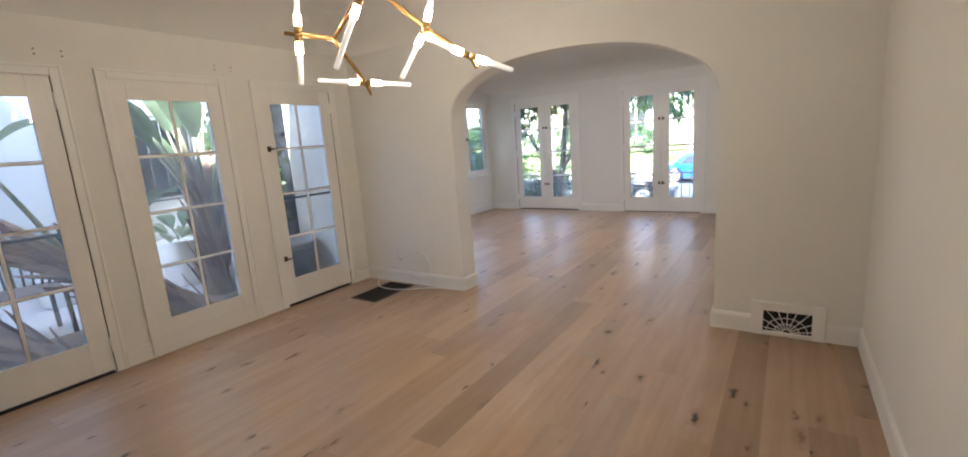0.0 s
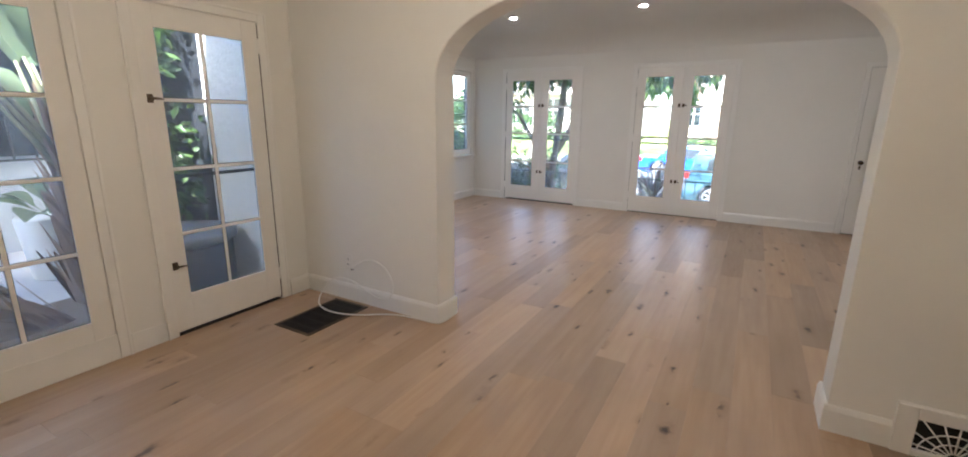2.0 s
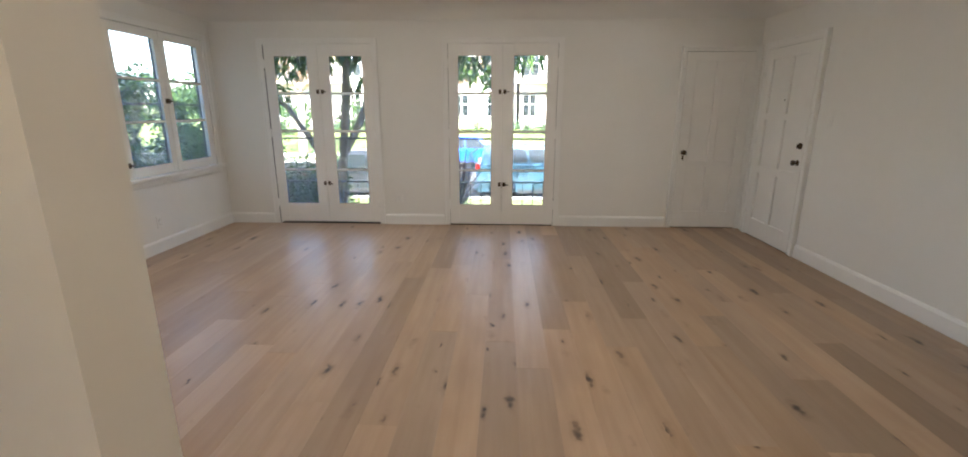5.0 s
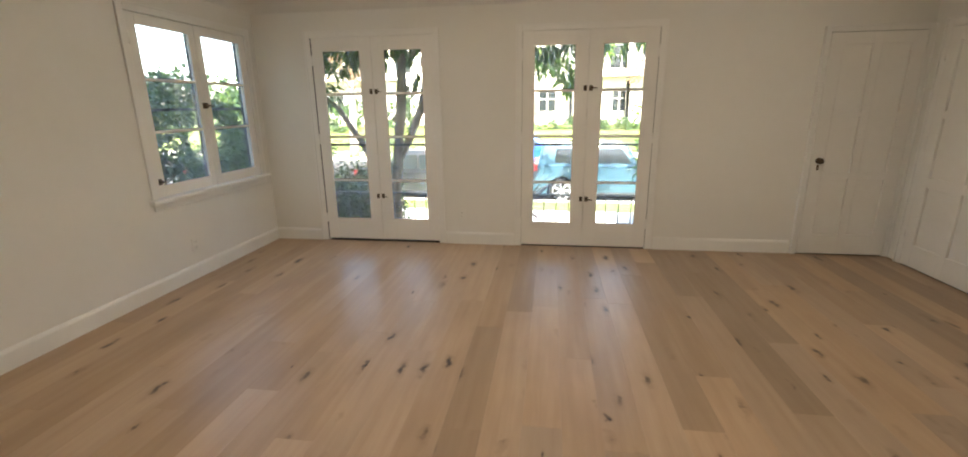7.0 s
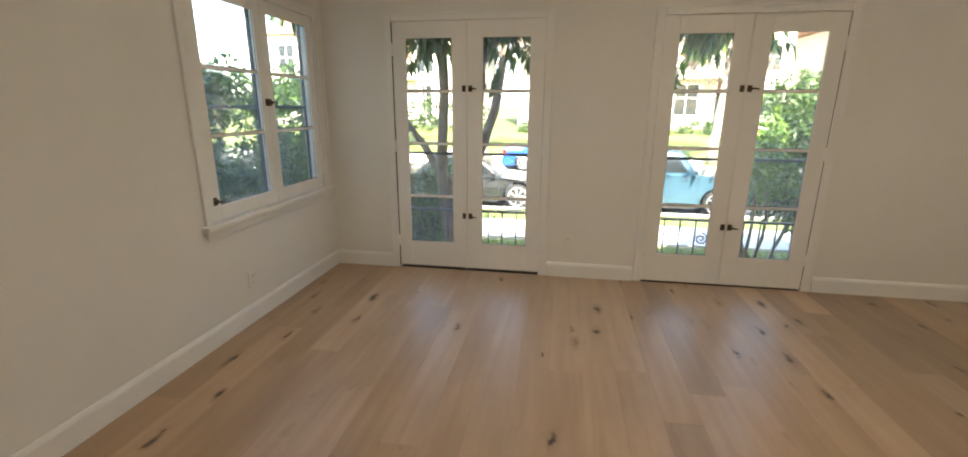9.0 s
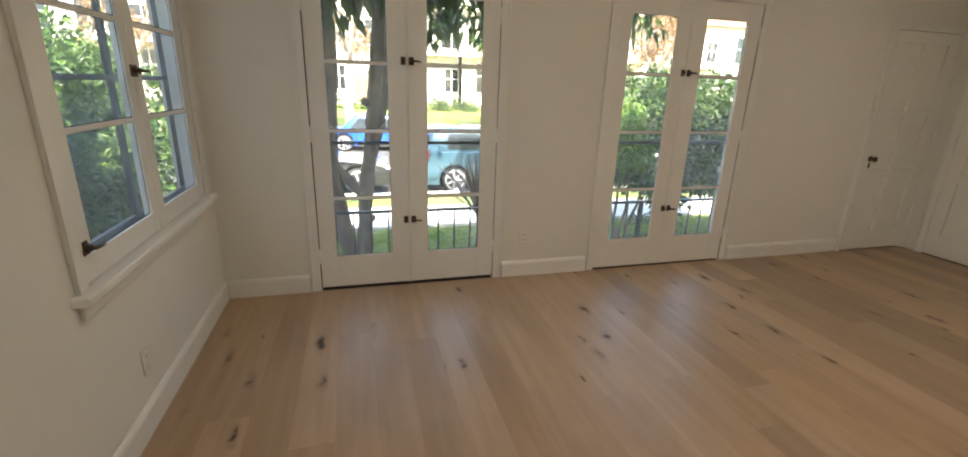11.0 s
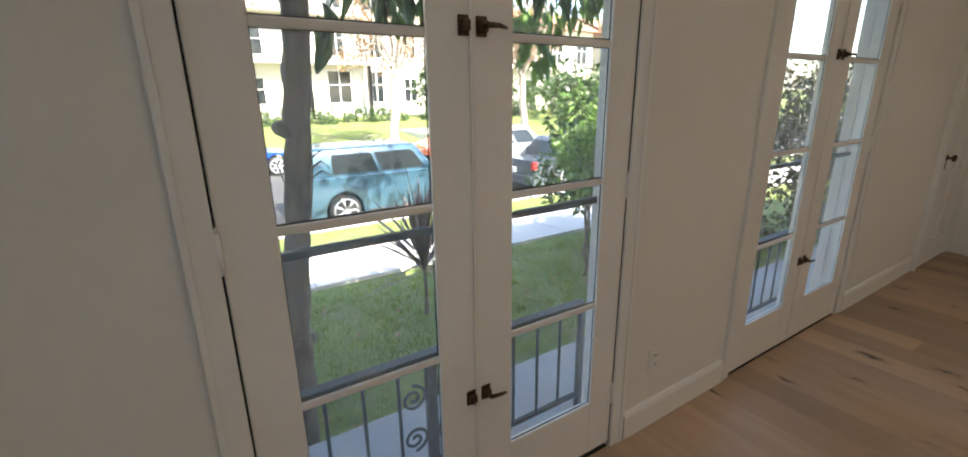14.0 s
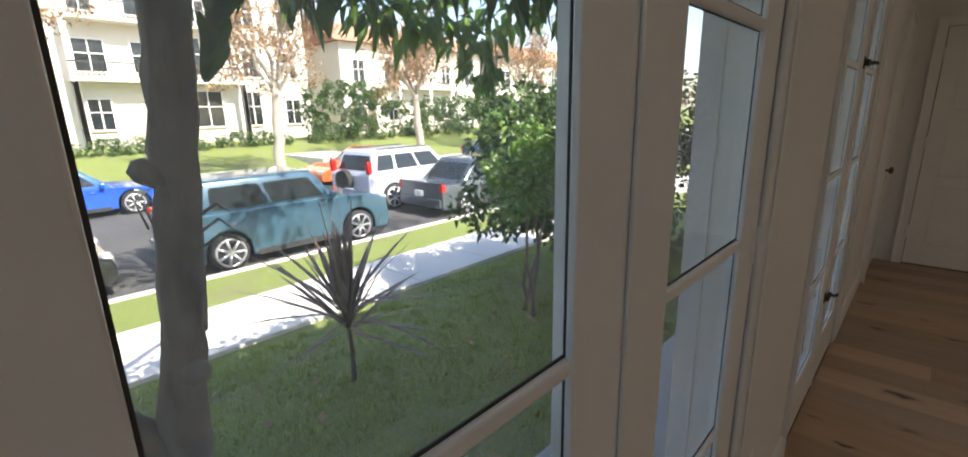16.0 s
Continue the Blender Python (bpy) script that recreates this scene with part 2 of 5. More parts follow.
M_WICKER = surface("dark brown chair", (0.06, 0.045, 0.036), (0.11, 0.085, 0.07), 30, 0.6)
M_TYRE = surface("tyre rubber", (0.018, 0.018, 0.018), (0.03, 0.03, 0.03), 20, 0.85)
M_RIM = surface("silver rim", (0.55, 0.55, 0.56), (0.7, 0.7, 0.71), 20, 0.3, 0.8)
M_CARGLASS = surface("dark car glass", (0.012, 0.016, 0.018), (0.02, 0.025, 0.028), 3, 0.06)
M_RED = surface("red tail light", (0.45, 0.012, 0.008), (0.55, 0.02, 0.012), 20, 0.2)
M_ROOF = surface("clay tiles", (0.33, 0.15, 0.09), (0.46, 0.25, 0.16), 4, 0.85, bumps=0.6, dist=0.05, fine=12)
M_COURT = surface("pale courtyard render", (0.40, 0.42, 0.43), (0.50, 0.52, 0.53), 0.9, 0.9, bumps=0.3, dist=0.02, fine=15)
M_WHITEHOUSE = surface("white house render", (0.66, 0.60, 0.53), (0.76, 0.71, 0.64), 0.7, 0.9, bumps=0.2, dist=0.02, fine=12)


# ---- mesh helpers ----
def add_box(bm, lo, hi, bevel=0.0, m=None):
    g = bmesh.ops.create_cube(bm, size=1.0)
    c = [(a + b) / 2 for a, b in zip(lo, hi)]
    s = [abs(b - a) for a, b in zip(lo, hi)]
    bmesh.ops.transform(bm, verts=g["verts"], matrix=Matrix.Translation(c) @ Matrix.Diagonal((*s, 1)))
    if bevel:
        es = list({e for v in g["verts"] for e in v.link_edges})
        r = bmesh.ops.bevel(bm, geom=es, offset=bevel, segments=2, affect="EDGES", profile=0.5)
        vs = list({v for f in r["faces"] for v in f.verts} | {v for v in g["verts"] if v.is_valid})
    else:
        vs = g["verts"]
    if m is not None:
        bmesh.ops.transform(bm, verts=vs, matrix=m)
    return vs


def add_tube(bm, pts, radii, sides=8, caps=True):
    """A round bar through pts; radii one number or one a point."""
    pts = [Vector(p) for p in pts]
    if not isinstance(radii, (list, tuple)):
        radii = [radii] * len(pts)
    rings, up = [], None
    for i, p in enumerate(pts):
        d = (pts[min(i + 1, len(pts) - 1)] - pts[max(i - 1, 0)]).normalized()
        if up is None:
            up = Vector((0, 0, 1)) if abs(d.z) < 0.9 else Vector((1, 0, 0))
        a = d.cross(up).normalized()
        up = a.cross(d).normalized()
        rings.append([bm.verts.new(p + radii[i] * (math.cos(k * math.tau / sides) * a + math.sin(k * math.tau / sides) * up)) for k in range(sides)])
    for r, s in zip(rings, rings[1:]):
        for k in range(sides):
            f = bm.faces.new((r[k], r[(k + 1) % sides], s[(k + 1) % sides], s[k]))
            f.smooth = True
    if caps:
        bm.faces.new(rings[0][::-1])
        bm.faces.new(rings[-1])


def extruded(bm, outline, axis, lo, hi):
    """A prism: outline is a list of pairs in the plane across axis (x: y,z; y: x,z; z: x,y)."""
    def put(p, v):
        return {"x": (v, p[0], p[1]), "y": (p[0], v, p[1]), "z": (p[0], p[1], v)}[axis]
    a = [bm.verts.new(put(p, lo)) for p in outline]
    b = [bm.verts.new(put(p, hi)) for p in outline]
    n = len(outline)
    bm.faces.new(a[::-1])
    bm.faces.new(b)
    for i in range(n):
        bm.faces.new((a[i], a[(i + 1) % n], b[(i + 1) % n], b[i]))
    bmesh.ops.recalc_face_normals(bm, faces=bm.faces)
    return a + b


def mesh_of(name, bm, mat):
    me = bpy.data.meshes.new(name)
    bm.to_mesh(me)
    bm.free()
    me.materials.append(mat)
    return me


def part(name, bm, mat, parent=None, label=""):
    ob = new(name, mesh_of(name, bm, mat))
    if parent is not None:
        ob.parent = parent
    return tagged(ob, label)


def box_part(name, lo, hi, mat, parent=None, bevel=0.003, label="", m=None):
    bm = bmesh.new()
    add_box(bm, lo, hi, bevel, m)
    return part(name, bm, mat, parent, label)


def tube_part(name, pts, radii, mat, parent=None, sides=8, label=""):
    bm = bmesh.new()
    add_tube(bm, pts, radii, sides)
    return part(name, bm, mat, parent, label)


def thing(name, label, category, group="", at=None):
    ob = new(name)
    if at is not None:
        ob.matrix_basis = at
    return tagged(ob, label, category, group)


def structure(ob, label, category):
    return tagged(ob, label, category, kind="structure")


def wall(name, axis, lo, hi, start, end, top, holes, mat, label, bottom=-0.3):
    """A wall across axis from lo to hi, running from start to end; holes are (a, b, z0, z1) and go through it."""
    us = sorted({start, end, *[h[0] for h in holes], *[h[1] for h in holes]})
    zs = sorted({bottom, top, *[h[2] for h in holes], *[h[3] for h in holes]})
    bm, grid = bmesh.new(), {}

    def vert(s, i, j):
        k = (s, i, j)
        if k not in grid:
            v = hi if s else lo
            grid[k] = bm.verts.new((v, us[i], zs[j]) if axis == "x" else (us[i], v, zs[j]))
        return grid[k]

    def solid(i, j):
        if not (0 <= i < len(us) - 1 and 0 <= j < len(zs) - 1):
            return False
        u, z = (us[i] + us[i + 1]) / 2, (zs[j] + zs[j + 1]) / 2
        return not any(a < u < b and c < z < d for a, b, c, d in holes)
    for i in range(len(us) - 1):
        for j in range(len(zs) - 1):
            if not solid(i, j):
                continue
            for s in (0, 1):
                bm.faces.new([vert(s, i, j), vert(s, i + 1, j), vert(s, i + 1, j + 1), vert(s, i, j + 1)])
            for (di, dj), (p, q) in (((-1, 0), ((i, j), (i, j + 1))), ((1, 0), ((i + 1, j), (i + 1, j + 1))), ((0, -1), ((i, j), (i + 1, j))), ((0, 1), ((i, j + 1), (i + 1, j + 1)))):
                if not solid(i + di, j + dj):
                    bm.faces.new([vert(0, *p), vert(0, *q), vert(1, *q), vert(1, *p)])
    bmesh.ops.recalc_face_normals(bm, faces=bm.faces)
    return structure(part(name, bm, mat), label, "wall")


# ---- the rooms ----
FAR, FAR_OUT = 8.79, 8.95            # street wall
LEFT, LEFT_OUT = -5.065, -5.20       # living room, window wall
RIGHT = 1.04                         # living room, entry wall
PATIO, PATIO_OUT = -3.79, -4.02      # dining room, patio wall
DRIGHT = 0.43                        # dining room, inner wall
ARCH0, ARCH1 = 4.085, 4.285          # wall with the arch
BACK = -2.6
H = 2.62

FD = [(-4.457, -3.223), (-2.363, -1.138)]
wall("wall_north", "y", FAR, FAR_OUT, LEFT_OUT, 1.3, 3.0, [(a - 0.012, b + 0.012, -0.06, 2.072) for a, b in FD], M_WALL, "white plastered wall with two glazed door pairs")
wall("wall_west", "x", LEFT_OUT, LEFT, ARCH0, FAR, 3.0, [(7.30, 8.64, 0.73, 2.09)], M_WALL, "white plastered wall with a casement window")
wall("wall_east", "x", RIGHT, 1.3, ARCH0, FAR, 3.0, [], M_WALL, "white plastered wall beside the entry door")
wall("wall_patio", "x", PATIO_OUT, PATIO, BACK, ARCH0, 3.0, [(0.94, 1.754, -0.06, 1.962), (2.03, 2.765, 0.14, 1.962), (3.07, 3.836, -0.06, 1.962)], M_WALL, "white plastered wall with glazed patio doors")
wall("wall_dining", "x", DRIGHT, 0.68, BACK, ARCH0, 3.0, [], M_WALL, "plain white plastered wall")
wall("wall_south", "y", BACK - 0.2, BACK, PATIO_OUT, 0.68, 3.0, [], M_WALL, "plain white plastered wall")

AX0, AX1, SPRING, RISE = -2.521, -0.38, 1.55, 0.475
mid, half = (AX0 + AX1) / 2, (AX1 - AX0) / 2
curve = []
for i in range(49):
    a = math.pi * (1 - i / 48)
    c, s = math.cos(a), math.sin(a)
    curve.append((mid + half * math.copysign(abs(c) ** (2 / 2.35), c), SPRING + (RISE - 0.03 * max(0.0, c)) * abs(s) ** (2 / 2.35)))
bm = bmesh.new()
extruded(bm, [(LEFT, -0.3), (AX0, -0.3), *curve, (AX1, -0.3), (RIGHT, -0.3), (RIGHT, 3.0), (LEFT, 3.0)], "y", ARCH0, ARCH1)
es = [e for e in bm.edges if len({round(v.co.y, 3) for v in e.verts}) == 1 and all(AX0 - 0.01 < v.co.x < AX1 + 0.01 and -0.2 < v.co.z < 2.2 for v in e.verts)]
bmesh.ops.bevel(bm, geom=es, offset=0.012, segments=2, affect="EDGES", profile=0.5)
bmesh.ops.triangulate(bm, faces=[f for f in bm.faces if len(f.verts) > 6])
structure(part("wall_arch", bm, M_WALL), "white plastered wall with a wide flattened arch", "wall")


def ceiling(name, x0, x1, y0, y1, cove):
    bm, rings = bmesh.new(), []
    for k in range(9):
        a = math.pi / 2 * k / 8
        i, z = cove * (1 - math.cos(a)), H - cove + cove * math.sin(a)
        rings.append([bm.verts.new(p) for p in ((x0 + i, y0 + i, z), (x1 - i, y0 + i, z), (x1 - i, y1 - i, z), (x0 + i, y1 - i, z))])
    for r, s in zip(rings, rings[1:]):
        for k in range(4):
            bm.faces.new((r[k], s[k], s[(k + 1) % 4], r[(k + 1) % 4])).smooth = True
    bm.faces.new(rings[-1])
    add_box(bm, (x0 - 0.01, y0 - 0.01, H + 0.01), (x1 + 0.01, y1 + 0.01, H + 0.12))
    structure(part(name, bm, M_CEIL), "white coved plaster ceiling", "ceiling")


ceiling("ceiling_living", LEFT + 0.001, RIGHT - 0.001, ARCH1 + 0.001, FAR - 0.001, 0.32)
ceiling("ceiling_dining", PATIO + 0.001, DRIGHT - 0.001, BACK + 0.001, ARCH0 - 0.001, 0.32)
# both roof slabs run on past the rooms to widen their cast shade
structure(box_part("roof", (-5.6, 4.0, 3.0), (7.5, 9.4, 3.3), M_ROOF, None, 0.02), "unseen flat clay-edged roof of the house, widened to shade the lawn", "roof")
structure(box_part("roof_dining", (-4.4, -3.2, 3.001), (7.5, 3.998, 3.3), M_ROOF, None, 0.02), "unseen flat clay-edged roof over the dining room, its eave shading the patio", "roof")
# unseen wall, added only to block direct sun from the courtyard
structure(box_part("wall_patio_shade", (-14.0, -6.5, -1.0), (-1.5, -5.0, 10.0), M_WALL, None, 0.02), "plain tall wall added unseen to keep sun off the courtyard", "wall")
# added out of view under the widened roof, for the lawn's shade
wall("wall_neighbour", "y", FAR_OUT - 0.2, FAR_OUT, 1.3, 7.5, 3.0, [], M_STUCCO, "unseen stucco front wall beyond the entry, added to shade the lawn", -1.0)
wall("wall_base", "y", FAR_OUT - 0.15, FAR_OUT - 0.002, LEFT_OUT, 1.3, -0.3, [], M_STUCCO, "stucco base under the front wall", -1.2)
sub = box_part("floor_base", (LEFT_OUT, BACK - 0.2, -0.28), (1.3, FAR - 0.002, -0.022), M_SUB, None, 0)
structure(sub, "dark subfloor under the oak planks", "floor")


def skirting(name, axis, at, out, runs, height=0.125):
    """Board along a wall: out is the way it stands off, runs are (from, to)."""
    bm = bmesh.new()
    for a, b in runs:
        o = [(0, 0.0), (out * 0.016, 0.0), (out * 0.016, height - 0.022), (out * 0.011, height - 0.008), (out * 0.006, height), (0, height)]
        if axis == "x":
            extruded(bm, [(at + p, q) for p, q in o], "y", a, b)
        else:
            extruded(bm, [(at + p, q) for p, q in o], "x", a, b)
    return structure(part(name, bm, M_TRIM), "white painted skirting board", "baseboard")


skirting("baseboard_north", "y", FAR - 0.001, -1, [(LEFT + 0.02, FD[0][0] - 0.075), (FD[0][1] + 0.075, FD[1][0] - 0.075), (FD[1][1] + 0.075, 0.18)])
skirting("baseboard_west", "x", LEFT + 0.001, 1, [(ARCH1 + 0.02, FAR - 0.005)])
skirting("baseboard_east", "x", RIGHT - 0.001, -1, [(ARCH1 + 0.02, 7.66)])
skirting("baseboard_arch_back", "y", ARCH1 + 0.001, 1, [(LEFT + 0.02, AX0), (AX1, RIGHT - 0.02)])
skirting("baseboard_arch_front", "y", ARCH0 - 0.001, -1, [(PATIO + 0.02, AX0 + 0.015), (AX1 - 0.015, -0.154), (0.252, DRIGHT - 0.02)])
skirting("baseboard_jamb_left", "x", AX0 + 0.001, 1, [(ARCH0 - 0.015, ARCH1 + 0.015)])
skirting("baseboard_jamb_right", "x", AX1 - 0.001, -1, [(ARCH0 - 0.015, ARCH1 + 0.015)])
skirting("baseboard_patio", "x", PATIO + 0.001, 1, [(BACK, 0.87), (3.905, ARCH0 - 0.005)])
skirting("baseboard_dining", "x", DRIGHT - 0.001, -1, [(BACK, ARCH0 - 0.005)])


# ---- doors and windows ----
# A leaf is built in its own plane: u along the wall, w into the room, z up; put(u, w, z) places it.
def frame_of(axis, at, out):
    """The pose that carries (u, w, z) onto a wall: u runs along the wall, +w into the room."""
    if axis == "y":
        return Matrix(((1, 0, 0, 0), (0, out, 0, at), (0, 0, 1, 0), (0, 0, 0, 1)))
    return Matrix(((0, out, 0, at), (1, 0, 0, 0), (0, 0, 1, 0), (0, 0, 0, 1)))


def uwz(name, lo, hi, mat, parent, fr, bevel=0.003, label=""):
    bm = bmesh.new()
    add_box(bm, lo, hi, bevel)
    bm.transform(fr)
    bmesh.ops.recalc_face_normals(bm, faces=bm.faces)
    return part(name, bm, mat, parent, label)


def glazed_leaf(parent, fr, u0, u1, z0, z1, g0, g1, h0, h1, rows, cols, w0=-0.04, w1=0.0, bar=0.02):
    """Stiles, rails, glazing bars and panes. g, h: glazed field; rows: heights of the bars."""
    reb, lip = 0.018, w1 - 0.009

    def rebated(name, lo, hi, rlo, rhi, front=w1):
        """A member with a thin lip over the glass and a wider rebate behind it."""
        bm = bmesh.new()
        add_box(bm, (lo[0], lip, lo[1]), (hi[0], front, hi[1]), 0.0025)
        add_box(bm, (rlo[0], w0, rlo[1]), (rhi[0], lip + 0.001, rhi[1]))
        bm.transform(fr)
        bmesh.ops.recalc_face_normals(bm, faces=bm.faces)
        part(name, bm, M_DOOR, parent)
    rebated("stile", (u0, z0), (g0, z1), (u0 + 0.0004, z0 + 0.0004), (g0 - reb, z1 - 0.0004))
    rebated("stile", (g1, z0), (u1, z1), (g1 + reb, z0 + 0.0004), (u1 - 0.0004, z1 - 0.0004))
    rebated("bottom_rail", (g0, z0), (g1, h0), (g0 - reb + 0.0004, z0 + 0.0006), (g1 + reb - 0.0004, h0 - reb), w1 - 0.0006)
    rebated("top_rail", (g0, h1), (g1, z1), (g0 - reb + 0.0004, h1 + reb), (g1 + reb - 0.0004, z1 - 0.0006), w1 - 0.0006)
    us = [g0 + (g1 - g0) * k / cols for k in range(cols + 1)]
    zs = [h0, *sorted(rows), h1]
    for z in sorted(rows):
        uwz("glazing_bar", (g0 - 0.0004, lip - 0.004, z - bar / 2), (g1 + 0.0004, w1 - 0.002, z + bar / 2), M_DOOR, parent, fr, 0.004)
    for u in us[1:-1]:
        uwz("glazing_bar", (u - bar / 2, lip - 0.003, h0 - 0.0004), (u + bar / 2, w1 - 0.004, h1 + 0.0004), M_DOOR, parent, fr, 0.004)
    wm = w1 - 0.0125
    for i, (a, b) in enumerate(zip(us, us[1:])):
        for j, (c, d) in enumerate(zip(zs, zs[1:])):
            a1, b1 = a + (bar / 2 if i else 0), b - (bar / 2 if i < cols - 1 else 0)
            c1, d1 = c + (bar / 2 if j else 0), d - (bar / 2 if j < len(zs) - 2 else 0)
            p = uwz("pane", (a1 - 0.004, wm - 0.002, c1 - 0.004), (b1 + 0.004, wm + 0.001, d1 + 0.004), M_GLASS, parent, fr, 0)
            p.visible_shadow = False
            # thin dark strips along the four edges of the pane
            bm = bmesh.new()
            for lo, hi in (((a1, c1), (a1 + 0.003, d1)), ((b1 - 0.003, c1), (b1, d1)), ((a1 + 0.003, c1), (b1 - 0.003, c1 + 0.004)), ((a1 + 0.003, d1 - 0.002), (b1 - 0.003, d1))):
                add_box(bm, (lo[0], wm + 0.0012, lo[1]), (hi[0], lip - 0.0004, hi[1]))
            bm.transform(fr)
            bmesh.ops.recalc_face_normals(bm, faces=bm.faces)
            part("edge_line", bm, M_EDGELINE, p, "thin dark line round the pane")


def latch(parent, fr, u, z, side, name="latch"):
    """Bronze catch: back plate, spindle and a small lever to one side."""
    plate = uwz(name, (u - 0.016, 0.0, z - 0.024), (u + 0.016, 0.005, z + 0.024), M_BRONZE, parent, fr, 0.002, "aged bronze latch")
    uwz("latch_block", (u - 0.012, 0.005, z - 0.013), (u + 0.012, 0.02, z + 0.013), M_BRONZE, plate, fr, 0.003)
    if side == 0:
        return
    bm = bmesh.new()
    add_tube(bm, [fr @ Vector((u, 0.018, z)), fr @ Vector((u, 0.034, z)), fr @ Vector((u + side * 0.03, 0.04, z)), fr @ Vector((u + side * 0.055, 0.036, z - 0.004))], [0.008, 0.007, 0.006, 0.004], 8)
    part("lever", bm, M_BRONZE, plate)


def hinge(parent, fr, u, z):
    bm = bmesh.new()
    add_tube(bm, [fr @ Vector((u, 0.006, z - 0.045)), fr @ Vector((u, 0.006, z + 0.045))], 0.007, 8)
    add_tube(bm, [fr @ Vector((u, 0.006, z + 0.045)), fr @ Vector((u, 0.006, z + 0.058))], [0.005, 0.002], 8)
    h = part("hinge", bm, M_TRIM, parent)
    for s in (-1, 1):
        uwz("hinge_leaf", (min(u + s * 0.004, u + s * 0.03), 0.0002, z - 0.04), (max(u + s * 0.004, u + s * 0.03), 0.0155 if s == 0 else 0.0025, z + 0.04), M_TRIM, h, fr, 0.001)


def casing(parent, fr, u0, u1, z0, z1, width=0.062, foot=None, proud=0.018):
    """Moulded trim round an opening: flat board with a raised outer bead."""
    zb = z0 if foot is None else foot
    for a, b in ((u0 - width, u0), (u1, u1 + width)):
        uwz("casing", (a, 0.0, zb), (b, proud * 0.7, z1 + width), M_TRIM, parent, fr, 0.004)
    uwz("casing", (u0, 0.0, z1), (u1, proud * 0.7, z1 + width), M_TRIM, parent, fr, 0.004)
    for a, b in ((u0 - width, u0 - width + 0.016), (u1 + width - 0.016, u1 + width)):
        uwz("casing_bead", (a, proud * 0.7, zb), (b, proud, z1 + width), M_TRIM, parent, fr, 0.003)
    uwz("casing_bead", (u0 - width + 0.016, proud * 0.7, z1 + width - 0.016), (u1 + width - 0.016, proud, z1 + width), M_TRIM, parent, fr, 0.003)


def screen(parent, fr, u0, u1, z0, z1, rail, w=-0.10, stile=0.03, mat=None):
    """Outer screen frame behind the glass with one cross rail."""
    for lo, hi in (((u0, w, z0), (u0 + stile, w + 0.02, z1)), ((u1 - stile, w, z0), (u1, w + 0.02, z1)), ((u0 + stile, w, z0), (u1 - stile, w + 0.02, z0 + 0.06)), ((u0 + stile, w, z1 - 0.03), (u1 - stile, w + 0.02, z1)), ((u0 + stile, w, rail - 0.011), (u1 - stile, w + 0.02, rail + 0.011))):
        uwz("screen_frame", lo, hi, mat or M_SCREEN, parent, fr, 0.002, "grey metal screen frame") if hi[0] - lo[0] > 0.01 else None


NORTH = frame_of("y", FAR, -1)
BARS = (0.658, 1.106, 1.53)
for n, (a, b) in enumerate(FD, 1):
    d = structure(new("door_%d" % n), "pair of white glazed french doors with bronze latches, closed", "french door")
    c = (a + b) / 2
    foot = 0.022 if n == 1 else 0.012
    glazed_leaf(d, NORTH, a, c - 0.0006, foot, 2.06, a + 0.112, c - 0.127, 0.25, 1.935, BARS, 1, bar=0.022)
    glazed_leaf(d, NORTH, c + 0.0006, b, foot, 2.06, c + 0.127, b - 0.117, 0.25, 1.935, BARS, 1, bar=0.022)
    uwz("astragal", (c - 0.012, 0.001, 0.014), (c - 0.0035, 0.007, 2.055), M_DOOR, d, NORTH, 0.002)
    # near-black, so that the gap under the leaves reads as shade
    uwz("threshold", (a, -0.16, -0.05), (b, -0.006, 0.002), M_GAPSHADE, d, NORTH, 0.002)
    casing(d, NORTH, a - (0.006 if n == 1 else 0.002), b + 0.002, 0, 2.063, foot=0.0)
    # near-black strips paint the shade of the cracks beside the leaves
    for u in (a - 0.0115, b + 0.001):
        uwz("jamb_gap", (u, -0.012, 0.01), (u + 0.0105, -0.004, 2.06), M_GAPSHADE, d, NORTH, 0)
    # filler over the leaves, added to stop daylight leaking in
    uwz("head_gap", (a, -0.03, 2.0605), (b, -0.004, 2.0715), M_DOOR, d, NORTH, 0)
    for z in (0.495, 1.55):
        latch(d, NORTH, c - 0.026, z, 0)
        latch(d, NORTH, c + 0.026, z, 1)
    for z in (0.25, 1.08, 1.85):
        hinge(d, NORTH, a - 0.002, z)
        hinge(d, NORTH, b + 0.002, z)
    screen(d, NORTH, a + 0.005, c, 0.01, 2.05, 1.02, stile=0.004, mat=M_IRON)
    screen(d, NORTH, c, b - 0.005, 0.01, 2.05, 1.02, stile=0.004, mat=M_IRON)
    for u in (a - 0.0118, b + 0.0018):
        uwz("reveal", (u, -0.158, -0.05), (u + 0.01, -0.105, 2.07), M_PALESTUCCO, d, NORTH, 0.001, "cream stucco reveal")

